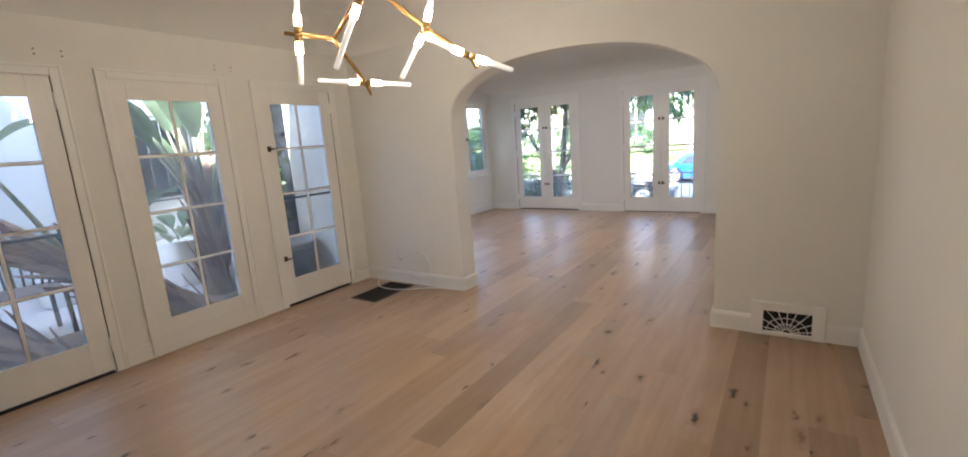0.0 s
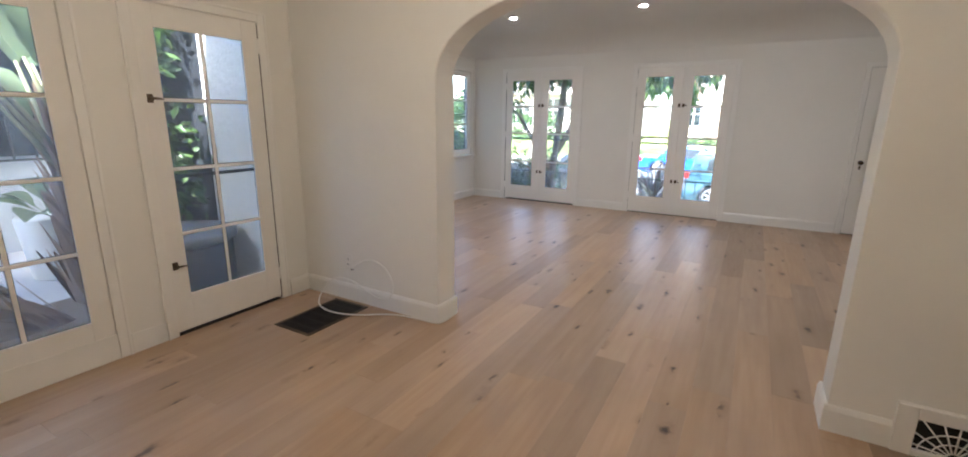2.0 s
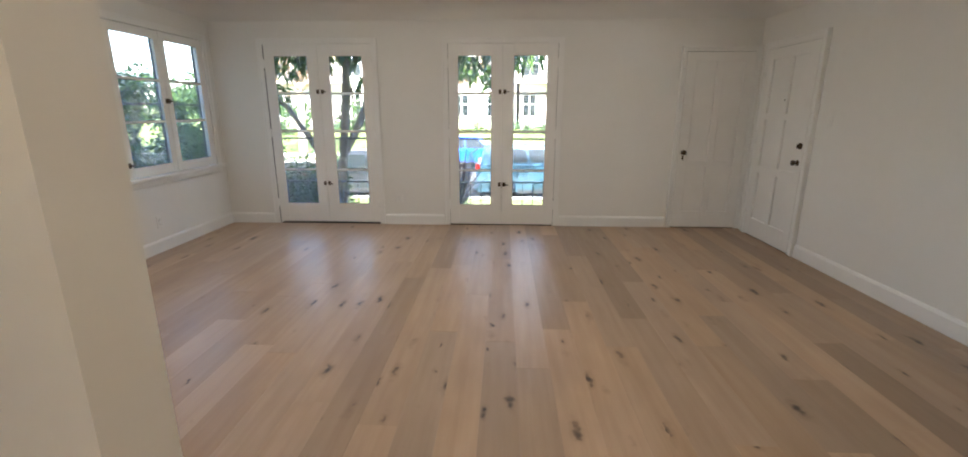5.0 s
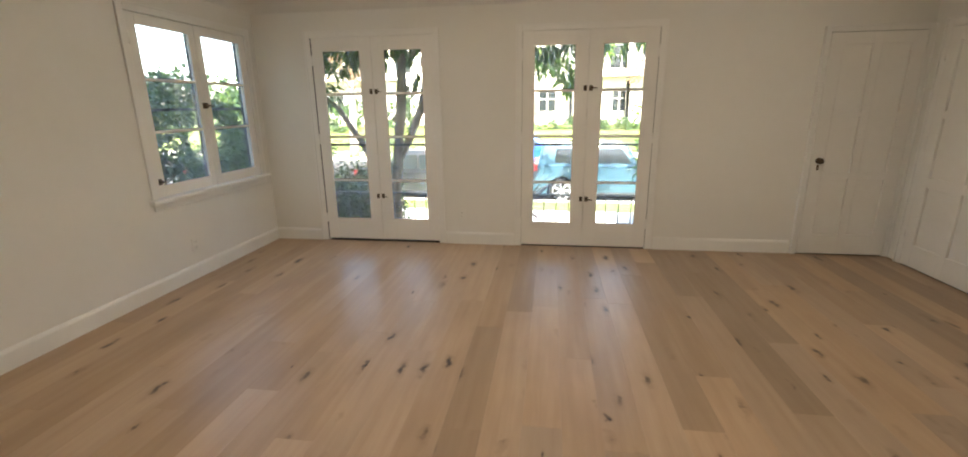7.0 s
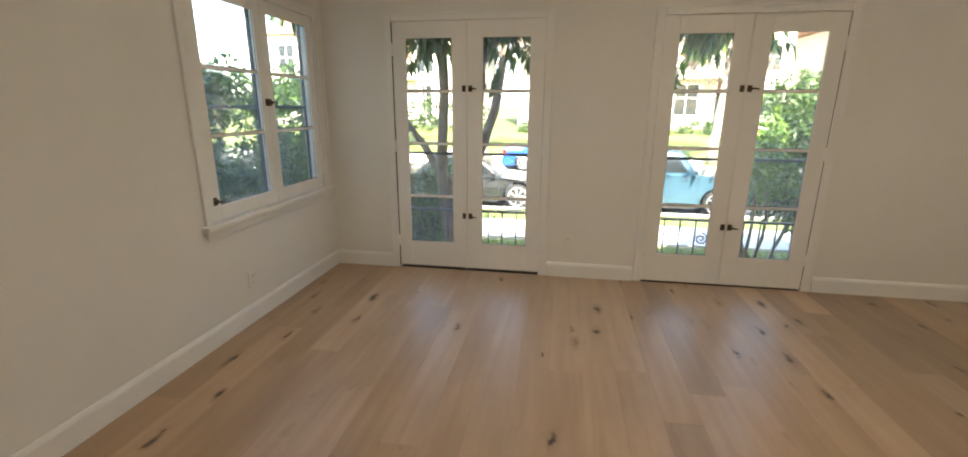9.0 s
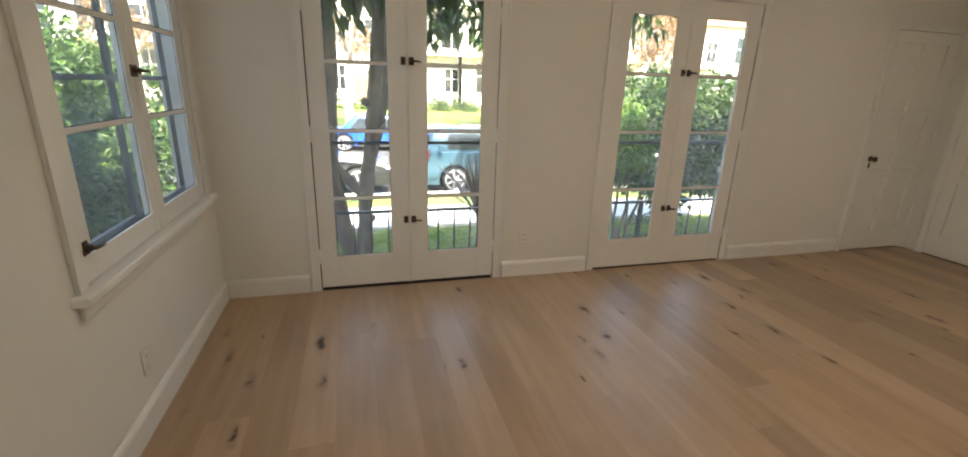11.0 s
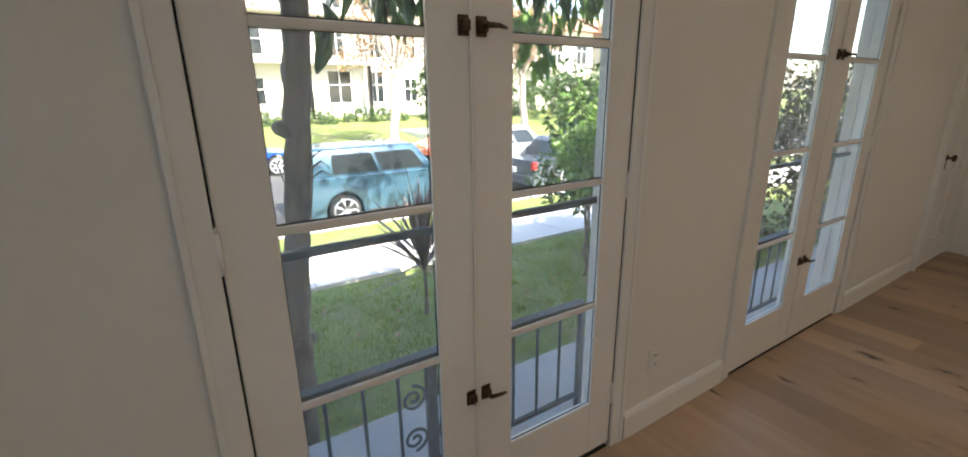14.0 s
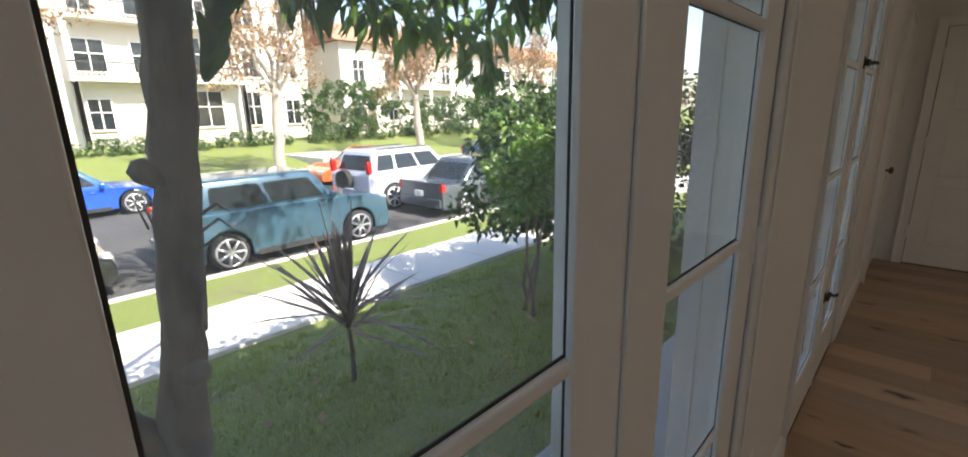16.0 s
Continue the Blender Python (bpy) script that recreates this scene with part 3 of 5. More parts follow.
EAST_OF_PATIO = frame_of("x", PATIO, 1)
PB = (0.64, 1.035, 1.435)
for n, (a, b, g0, g1, door) in enumerate(((0.952, 1.742, 1.065, 1.625, True), (3.082, 3.824, 3.187, 3.712, True)), 3):
    d = structure(new("door_%d" % n), "white glazed patio door with eight panes, closed", "patio door")
    glazed_leaf(d, EAST_OF_PATIO, a, b, 0.022, 1.95, g0, g1, 0.255, 1.825, PB, 2)
    # near-black sill paints the shade under the leaf
    uwz("threshold", (a, -0.16, -0.05), (b, -0.006, 0.002), M_GAPSHADE, d, EAST_OF_PATIO, 0.002)
    casing(d, EAST_OF_PATIO, a - 0.002, b + 0.003, 0, 1.953, foot=0.0)
    # crack shade at both jambs, painted as near-black strips
    for u in (a - 0.0115, b + 0.001):
        uwz("jamb_gap", (u, -0.012, 0.01), (u + 0.0105, -0.004, 1.95), M_GAPSHADE, d, EAST_OF_PATIO, 0)
    # filler above the leaf, added against leaking daylight
    uwz("head_gap", (a, -0.03, 1.9505), (b, -0.004, 1.9615), M_DOOR, d, EAST_OF_PATIO, 0)
    screen(d, EAST_OF_PATIO, a + 0.005, b - 0.005, 0.01, 1.94, 0.98, stile=0.004, mat=M_IRON)
    if n == 4:
        for z in (0.45, 1.44):
            latch(d, EAST_OF_PATIO, a + 0.035, z, 1)
    for z in (0.2, 1.8):
        hinge(d, EAST_OF_PATIO, b + 0.002, z)
w = structure(new("window_1"), "tall white fixed window with eight panes in a panel", "window")
glazed_leaf(w, EAST_OF_PATIO, 2.031, 2.764, 0.142, 1.961, 2.13, 2.665, 0.255, 1.825, PB, 2)
casing(w, EAST_OF_PATIO, 2.03, 2.765, 0, 1.956, foot=0.0)
uwz("apron_panel", (2.03, 0.0005, 0.0), (2.765, 0.008, 0.15), M_TRIM, w, EAST_OF_PATIO, 0.002)
uwz("apron_panel", (1.812, 0.0005, 0.0), (1.964, 0.008, 0.12), M_TRIM, w, EAST_OF_PATIO, 0.002)
uwz("apron_panel", (2.831, 0.0005, 0.0), (3.012, 0.008, 0.12), M_TRIM, w, EAST_OF_PATIO, 0.002)

WEST = frame_of("x", LEFT, 1)
w = structure(new("window_2"), "white casement window of two sashes with bronze latch, closed", "window")
glazed_leaf(w, WEST, 7.312, 7.968, 0.742, 2.078, 7.395, 7.905, 0.83, 2.0, (1.235, 1.62), 1)
glazed_leaf(w, WEST, 7.974, 8.628, 0.742, 2.078, 8.045, 8.54, 0.83, 2.0, (1.235, 1.62), 1)
casing(w, WEST, 7.304, 8.636, 0.735, 2.084)
uwz("window_sill", (7.215, -0.02, 0.700), (8.725, 0.05, 0.735), M_TRIM, w, WEST, 0.008)
uwz("window_apron", (7.245, 0.0005, 0.645), (8.695, 0.016, 0.700), M_TRIM, w, WEST, 0.005)
latch(w, WEST, 7.955, 1.43, 1)
latch(w, WEST, 7.985, 1.43, 1)
latch(w, WEST, 7.35, 0.86, 1)
for z in (0.9, 1.9):
    hinge(w, WEST, 7.306, z)
    hinge(w, WEST, 8.634, z)
screen(w, WEST, 7.33, 7.985, 0.75, 2.07, 1.40, -0.105, 0.016, M_IRON)
screen(w, WEST, 7.985, 8.61, 0.75, 2.07, 1.40, -0.105, 0.016, M_IRON)


def panel_door(name, label, fr, u0, u1, top, cols, rows, flip):
    """A panelled leaf hung against its wall, with sunk panels, casing and knob."""
    d = structure(new(name), label, "door")
    uwz("leaf_core", (u0, 0.001, 0.012), (u1, 0.010, top), M_DOOR, d, fr, 0.001)
    us = [u0, *[v for c in cols for v in c], u1]
    zs = [0.012, *[v for r in rows for v in r], top]
    for a, b in zip(us[0::2], us[1::2]):
        uwz("stile", (a, 0.010, 0.012), (b, 0.030, top), M_DOOR, d, fr, 0.0015)
    for c, e in cols:
        for a, b in zip(zs[0::2], zs[1::2]):
            uwz("rail", (c, 0.010, a), (e, 0.0296, b), M_DOOR, d, fr, 0.0015)
        for a, b in rows:
            uwz("panel", (c + 0.014, 0.010, a + 0.014), (e - 0.014, 0.014, b - 0.014), M_DOOR, d, fr, 0.002)
    # near-black strips below, above and beside the leaf paint its gap shade
    uwz("threshold", (u0, 0.001, 0.0), (u1, 0.012, 0.0115), M_GAPSHADE, d, fr, 0)
    uwz("head_gap", (u0, 0.001, top + 0.0004), (u1, 0.012, top + 0.0046), M_GAPSHADE, d, fr, 0)
    for u in (u0 - 0.0036, u1 + 0.0004):
        uwz("jamb_gap", (u, 0.001, 0.0), (u + 0.0032, 0.012, top), M_GAPSHADE, d, fr, 0)
    casing(d, fr, u0 - 0.004, u1 + 0.004, 0, top + 0.005, foot=0.0, proud=0.042, width=0.05 if flip else 0.07)
    return d


def knob(parent, fr, u, z, name="door_knob"):
    bm = bmesh.new()
    prof = [(0.020, 0.027), (0.024, 0.027), (0.026, 0.010), (0.045, 0.009), (0.050, 0.020), (0.060, 0.027), (0.070, 0.024), (0.075, 0.012)]
    add_tube(bm, [fr @ Vector((u, w0, z)) for w0, r in prof], [r for w0, r in prof], 14)
    part(name, bm, M_BRONZE, parent, "dark bronze knob")


d = panel_door("door_5", "white six-panel closet door with dark bronze knob, closed", NORTH, 0.254, 0.985, 1.965, ((0.355, 0.585), (0.65, 0.88)), ((0.20, 0.72), (0.78, 1.27), (1.31, 1.87)), True)
NORTH_LEAF, EAST_LEAF = frame_of("y", FAR - 0.0105, -1), frame_of("x", RIGHT - 0.0105, -1)
knob(d, NORTH_LEAF, 0.312, 0.885)
uwz("key_plate", (0.302, 0.020, 0.80), (0.322, 0.0235, 0.85), M_BRONZE, d, NORTH_LEAF, 0.002)
for z in (0.3, 1.75):
    hinge(d, frame_of("y", FAR - 0.0305, -1), 0.99, z)
EASTW = frame_of("x", RIGHT, -1)
d = panel_door("door_6", "white panelled entry door with bronze lock and knob, closed", EASTW, 7.74, 8.56, 1.955, ((7.84, 8.115), (8.185, 8.46)), ((0.20, 0.70), (0.78, 1.255), (1.32, 1.85)), False)
knob(d, EAST_LEAF, 7.80, 0.875)
bm = bmesh.new()
add_tube(bm, [EAST_LEAF @ Vector((7.79, w0, 1.03)) for w0 in (0.02, 0.034, 0.036)], [0.03, 0.028, 0.018], 14)
lock = part("dead_bolt", bm, M_BRONZE, d, "bronze dead bolt")
uwz("thumb_turn", (7.785, 0.036, 1.012), (7.795, 0.056, 1.048), M_BRONZE, lock, EAST_LEAF, 0.003)
bm = bmesh.new()
add_tube(bm, [EAST_LEAF @ Vector((8.15, w0, 1.45)) for w0 in (0.019, 0.024)], [0.009, 0.007], 10)
part("peep_hole", bm, M_BRONZE, d)
for z in (0.3, 1.05, 1.75):
    hinge(d, frame_of("x", RIGHT - 0.0305, -1), 8.566, z)


# ---- small fittings indoors ----
def outlet(fr, u, z, switch=False):
    o = thing("light_switch" if switch else "wall_outlet", "white plastic light switch on the wall" if switch else "white plastic double socket low on the wall", "switch" if switch else "outlet")
    uwz("cover_plate", (u - 0.036, 0.0005, z - 0.058), (u + 0.036, 0.007, z + 0.058), M_PLASTIC, o, fr, 0.003)
    if switch:
        uwz("toggle", (u - 0.008, 0.007, z - 0.018), (u + 0.008, 0.014, z + 0.018), M_PLASTIC, o, fr, 0.002)
        return o
    for dz in (-0.021, 0.021):
        s = uwz("socket", (u - 0.017, 0.007, z + dz - 0.015), (u + 0.017, 0.0095, z + dz + 0.015), M_PLASTIC, o, fr, 0.004)
        for du in (-0.006, 0.006):
            # raised near-black slips paint the dark of the plug slots
            uwz("slot", (u + du - 0.0012, 0.0095, z + dz - 0.004), (u + du + 0.0012, 0.0101, z + dz + 0.006), M_GAPSHADE, s, fr, 0)
    return o


outlet(NORTH, -2.975, 0.315)
outlet(WEST, 7.58, 0.29)
ARCHF = frame_of("y", ARCH0, -1)
outlet(ARCHF, -3.33, 0.30)
outlet(EASTW, 7.50, 1.27, True)

# wall vent with a sunburst grille
v = thing("wall_vent", "white wall vent with sunburst grille set into the skirting", "vent")
vx0, vx1, vz0, vz1 = -0.085, 0.185, 0.025, 0.168
# near-black sheet paints the shade behind the grille
uwz("vent_shade", (vx0, 0.001, vz0), (vx1, 0.006, vz1), M_GAPSHADE, v, ARCHF, 0)
for lo, hi in (((-0.154, 0.001, 0.0), (vx0, 0.03, 0.225)), ((vx1, 0.001, 0.0), (0.252, 0.03, 0.225)), ((vx0, 0.001, vz1), (vx1, 0.0296, 0.225)), ((vx0, 0.001, 0.0), (vx1, 0.0296, vz0))):
    uwz("vent_frame", lo, hi, M_TRIM, v, ARCHF, 0.004)
bm = bmesh.new()
cx, cz = (vx0 + vx1) / 2, vz0 + 0.002


def strip(p, q, r=0.0035):
    add_tube(bm, [ARCHF @ Vector((p[0], 0.015, p[1])), ARCHF @ Vector((q[0], 0.015, q[1]))], r, 6)


for k in range(9):
    a = math.pi * (k + 0.5) / 9
    dx, dz = math.cos(a), math.sin(a)
    reach = min(0.134 / max(abs(dx), 1e-6), 0.14 / max(dz, 1e-6))
    strip((cx + dx * 0.02, cz + dz * 0.02), (cx + dx * reach * 0.98, cz + dz * reach * 0.98))
for rad in (0.022, 0.06, 0.1):
    pts = [(cx + rad * 1.15 * math.cos(math.pi * k / 12), cz + rad * math.sin(math.pi * k / 12)) for k in range(13)]
    for p, q in zip(pts, pts[1:]):
        strip(p, q, 0.003)
for p, q in (((vx0, vz0), (vx1, vz0)), ((vx0, vz1), (vx1, vz1)), ((vx0, vz0), (vx0, vz1)), ((vx1, vz0), (vx1, vz1))):
    strip(p, q, 0.004)
part("sunburst_grille", bm, M_TRIM, v)

# floor register
RX0, RX1, RY0, RY1 = -3.43, -3.10, 3.49, 4.03
v = thing("floor_register", "dark bronze floor register flush with the oak planks", "floor vent")
for lo, hi in (((RX0, RY0, 0.0006), (RX0 + 0.025, RY1, 0.006)), ((RX1 - 0.025, RY0, 0.0006), (RX1, RY1, 0.006)), ((RX0 + 0.025, RY0, 0.0006), (RX1 - 0.025, RY0 + 0.025, 0.0057)), ((RX0 + 0.025, RY1 - 0.025, 0.0006), (RX1 - 0.025, RY1, 0.0057))):
    box_part("register_frame", lo, hi, M_BRONZE, v, 0.002)
# near-black pan paints the shade below the slats
box_part("register_pan", (RX0 + 0.02, RY0 + 0.02, 0.0004), (RX1 - 0.02, RY1 - 0.02, 0.0012), M_GAPSHADE, v, 0)
for k in range(16):
    x = RX0 + 0.035 + k * (RX1 - RX0 - 0.07) / 15
    box_part("slat", (x - 0.003, RY0 + 0.025, 0.0013), (x + 0.003, RY1 - 0.025, 0.0045), M_BLACK, v, 0)
for k in range(1, 6):
    y = RY0 + k * (RY1 - RY0) / 6
    box_part("cross_bar", (RX0 + 0.025, y - 0.003, 0.0014), (RX1 - 0.025, y + 0.003, 0.0049), M_BLACK, v, 0)

# loose white cable: out of the wall, one upright loop, then along the skirting and round the jamb
v = thing("loose_cable", "white coaxial cable looping from the wall socket down to the floor", "cable")
pts = [Vector(p) for p in ((-3.28, 4.065, 0.25), (-3.25, 4.03, 0.28), (-3.14, 4.02, 0.355), (-2.99, 4.0, 0.39), (-2.86, 3.99, 0.34), (-2.80, 3.98, 0.22), (-2.88, 4.0, 0.10), (-3.06, 4.03, 0.09), (-3.26, 4.03, 0.2), (-3.40, 3.99, 0.19), (-3.47, 3.97, 0.12), (-3.49, 3.94, 0.06), (-3.46, 3.88, 0.013), (-3.36, 3.83, 0.012), (-3.222, 3.81, 0.012), (-3.035, 3.88, 0.0085), (-2.915, 4.0, 0.0085), (-2.748, 4.045, 0.0085), (-2.60, 4.05, 0.0085), (-2.51, 4.052, 0.0085), (-2.487, 4.09, 0.0085), (-2.487, 4.2, 0.0085), (-2.49, 4.285, 0.0085), (-2.52, 4.315, 0.0085))]
cu = bpy.data.curves.new("cable", "CURVE")
cu.dimensions, cu.bevel_depth, cu.bevel_resolution = "3D", 0.005, 2
sp = cu.splines.new("NURBS")
sp.points.add(len(pts) - 1)
for s, p in zip(sp.points, pts):
    s.co = (*p, 1)
sp.use_endpoint_u, sp.order_u = True, 4
cu.materials.append(M_PLASTIC)
cable = new("cable_run", cu)
cable.parent = v
tube_part("connector", [(-3.285, ARCH0 - 0.008, 0.245), (-3.28, ARCH0 - 0.03, 0.255)], 0.007, M_BRONZE, v)

# recessed lamps; the first two are seen, the other four added
rl = []
for x, y in ((-3.74, 7.53), (-2.10, 7.55), (-0.46, 7.55), (-3.74, 5.4), (-2.10, 5.4), (-0.46, 5.4)):
    l = thing("recessed_light", "small round recessed ceiling light, lit", "ceiling light", "recessed lights")
    bm = bmesh.new()
    add_tube(bm, [(x, y, H - 0.0005), (x, y, H - 0.006)], [0.058, 0.05], 24)
    part("trim_ring", bm, M_TRIM, l)
    bm = bmesh.new()
    add_tube(bm, [(x, y, H - 0.0062), (x, y, H - 0.009)], [0.042, 0.040], 24)
    part("lens", bm, M_SPOT, l)
    lamp = new("recessed_lamp", bpy.data.lights.new("recessed_lamp", "SPOT"))
    lamp.data.energy, lamp.data.spot_size, lamp.data.spot_blend, lamp.data.shadow_soft_size, lamp.data.color = 2.5, radians(110), 0.8, 0.04, (1.0, 0.9, 0.78)
    lamp.matrix_world = pose(x, y, H - 0.02)

# ---- chandelier ----
ch = thing("chandelier", "branching brass chandelier with frosted glass tubes, lit", "chandelier")
HUB = Vector((-1.58, 2.30, 2.10))
J, NL, NT = Vector((-1.74, 2.20, 1.88)), Vector((-1.86, 2.105, 1.905)), Vector((-1.985, 2.60, 1.745))
NR, NE, NM = Vector((-1.40, 2.44, 1.90)), Vector((-1.20, 2.49, 1.755)), Vector((-1.455, 2.11, 1.975))


def arm(pts):
    tube_part("arm", pts, [0.011] * (len(pts) - 1) + [0.008], M_BRASS, ch, 10)


arm([HUB, (HUB + J) / 2 + Vector((0, 0, 0.01)), J])
arm([J, NL, NL + (NL - J).normalized() * 0.06])
arm([J, NT, NT + Vector((0.02, 0.015, -0.07))])
arm([HUB, NR, NE, Vector((-1.165, 2.48, 1.70))])
arm([HUB, NM, NM + Vector((0.02, -0.03, -0.01))])
tube_part("stem", [HUB - Vector((0, 0, 0.02)), (HUB.x, HUB.y, H - 0.02)], 0.009, M_BRASS, ch, 10)
tube_part("ceiling_rose", [(HUB.x, HUB.y, H - 0.04), (HUB.x, HUB.y, H - 0.03), (HUB.x, HUB.y, H - 0.0005)], [0.03, 0.062, 0.065], M_BRASS, ch, 24)
tube_part("hub_ball", [HUB + Vector((0, 0, z)) for z in (-0.03, -0.02, 0, 0.02, 0.03)], [0.008, 0.02, 0.024, 0.02, 0.008], M_BRASS, ch, 12)


def tubes(node, ends):
    for e in ends:
        d = (Vector(e) - node).normalized()
        s = tube_part("socket", [node, node + d * 0.035], 0.017, M_BRASS, ch, 12)
        length = (Vector(e) - node).length
        p = tube_part("glass_tube", [node + d * k for k in (0.085, 0.13, 0.18, length - 0.006, length)], [0.0138, 0.0122, 0.011, 0.0115, 0.008], M_TUBE, ch, 12, "frosted glass tube, faintly self-lit")
        tube_part("bulb", [node + d * k for k in (0.03, 0.045, 0.065, 0.085)], [0.012, 0.0145, 0.0145, 0.0135], M_BULB, p, 12, "glowing warm bulb")


tubes(NL, [NL + Vector((-0.01, -0.012, -0.215)), NL + Vector((0.01, 0.012, 0.215))])
tubes(NT, [(-2.19, 2.445, 1.772), (-1.80, 2.765, 1.722)])
tubes(NM, [(-1.53, 2.01, 1.705), (-1.40, 2.2, 2.19)])
tubes(NR, [(-1.57, 2.44, 1.705), (-1.30, 2.42, 2.10)])
tubes(NE, [(-1.40, 2.40, 1.865), (-1.02, 2.55, 1.675)])

# ---- outdoors, street side ----
bm = bmesh.new()
prof = [(-400, -1.0), (9.0, -0.72), (9.6, -0.72), (11.5, -0.86), (13.6, -1.13), (15.3, -1.13), (16.7, -1.16), (16.75, -1.45), (27.1, -1.45), (27.15, -1.16), (29.5, -1.1), (33, -0.75), (38, -0.15), (60, 0.1), (900, 0.1)]
xs = [-900, -60, -20, -8, -5.3, -2, 2, 8, 20, 60, 900]
rows_ = [[bm.verts.new((x, y, z)) for x in xs] for y, z in prof]
for r, s in zip(rows_, rows_[1:]):
    for k in range(len(xs) - 1):
        bm.faces.new((r[k], r[k + 1], s[k + 1], s[k]))
structure(part("ground", bm, M_GROUND), "green lawn sloping down to the street", "ground")
structure(box_part("road", (-200, 16.9, -1.44), (200, 27.0, -1.28), M_ROAD, None, 0), "asphalt street", "road")
for y in (16.72, 27.0):
    structure(box_part("kerb", (-200, y, -1.44), (200, y + 0.16, -1.14), M_WALK, None, 0.02), "pale concrete kerb", "kerb")
pave = structure(new("pavement"), "sunlit pale concrete sidewalk", "pavement")
slab_mesh = None
for i in range(60):
    if slab_mesh is None:
        bm = bmesh.new()
        add_box(bm, (-0.745, -0.71, -0.1), (0.745, 0.71, 0.0), 0.008)
        slab_mesh = mesh_of("paving_slab", bm, M_WALK)
    o = new("paving_slab", slab_mesh)
    o.parent, o.location = pave, (-40 + 1.5 * i, 14.5, -1.075)
structure(box_part("pavement_far", (-200, 28.2, -1.4), (200, 29.6, -1.07), M_WALK, None, 0), "far sidewalk", "pavement")
structure(box_part("driveway", (6.6, 29.6, -1.4), (9.4, 38, -0.62), M_WALK, None, 0), "pale driveway up to the houses", "driveway")
structure(box_part("balcony_slab", (-5.0, FAR_OUT + 0.002, -0.35), (1.2, 9.60, -0.10), M_CONC, None, 0.01), "grey concrete balcony ledge", "balcony")


def scroll(bm, cx, cz, y, r, turn, sgn):
    pts = []
    for k in range(26):
        a = turn + sgn * k * 0.42
        rr = r * (1 - k / 30)
        pts.append((cx + rr * math.cos(a), y, cz + rr * math.sin(a)))
    add_tube(bm, pts, 0.006, 6)


def railing(x0, x1):
    r = thing("balcony_railing", "dark wrought-iron railing with scrolls", "railing", "railings")
    y, top, bot = 9.13, 0.47, -0.02
    box_part("top_rail", (x0, y - 0.022, top - 0.012), (x1, y + 0.022, top + 0.006), M_IRON, r, 0.003)
    box_part("bottom_rail", (x0, y - 0.01, bot - 0.01), (x1, y + 0.01, bot + 0.01), M_IRON, r, 0.002)
    n = round((x1 - x0) / 0.125)
    c = (x0 + x1) / 2
    for i in range(n + 1):
        x = x0 + (x1 - x0) * i / n
        if i in (0, n):
            box_part("post", (x - 0.013, y - 0.013, -0.10), (x + 0.013, y + 0.013, top - 0.012), M_IRON, r, 0.002)
        elif abs(x - c) > 0.05:
            tube_part("baluster", [(x, y, bot), (x, y, top - 0.01)], 0.007, M_IRON, r, 6)
    box_part("centre_bar", (c - 0.022, y - 0.01, bot), (c + 0.022, y + 0.01, top - 0.012), M_IRON, r, 0.002)
    for s in (-1, 1):
        for cz, t in ((0.30, 0.0), (0.12, 0.5)):
            bm = bmesh.new()
            scroll(bm, c + s * 0.075, cz, y, 0.055, math.pi / 2 if cz > 0.2 else -math.pi / 2, s if cz > 0.2 else -s)
            part("scroll", bm, M_IRON, r)


railing(-4.62, -3.06)
railing(-2.53, -0.97)


# ---- plants ----
def leaf_faces(bm, p, d, side, length, width, droop=0.15):
    """One pointed leaf of four triangles, bent along its middle."""
    d, side = d.normalized(), side.normalized()
    n = d.cross(side).normalized()
    a = bm.verts.new(p)
    m1 = bm.verts.new(p + d * length * 0.5 + n * 0.0)
    l = bm.verts.new(p + d * length * 0.45 + side * width / 2 + n * width * 0.2)
    r = bm.verts.new(p + d * length * 0.45 - side * width / 2 + n * width * 0.2)
    e = bm.verts.new(p + d * length - Vector((0, 0, droop * length)))
    for f in ((a, l, m1), (a, m1, r), (l, e, m1), (m1, e, r)):
        bm.faces.new(f)


def rand_dir(rng):
    z = rng.uniform(-1, 1)
    a = rng.uniform(0, math.tau)
    s = math.sqrt(1 - z * z)
    return Vector((s * math.cos(a), s * math.sin(a), z))


def crown(bm, rng, clumps, per, leaf, width, droop=0.3, hang=0.0):
    """Leaves round many clump centres (centre, radius); outline uneven, with gaps between clumps."""
    for c, r in clumps:
        for _ in range(per):
            d = rand_dir(rng)
            p = Vector(c) + d * r * rng.uniform(0.35, 1.0)
            dd = (d + rand_dir(rng) * 0.8 + Vector((0, 0, -hang))).normalized()
            leaf_faces(bm, p, dd, dd.cross(rand_dir(rng) + Vector((0, 0, 0.01))), leaf * rng.uniform(0.6, 1.2), width * rng.uniform(0.7, 1.2), droop)


def limb(rng, a, b, r0, r1, wob=0.05, n=7):
    a, b = Vector(a), Vector(b)
    pts = [a.lerp(b, k / n) + (rand_dir(rng) * wob if 0 < k < n else Vector()) for k in range(n + 1)]
    return pts, [r0 + (r1 - r0) * k / n for k in range(n + 1)]


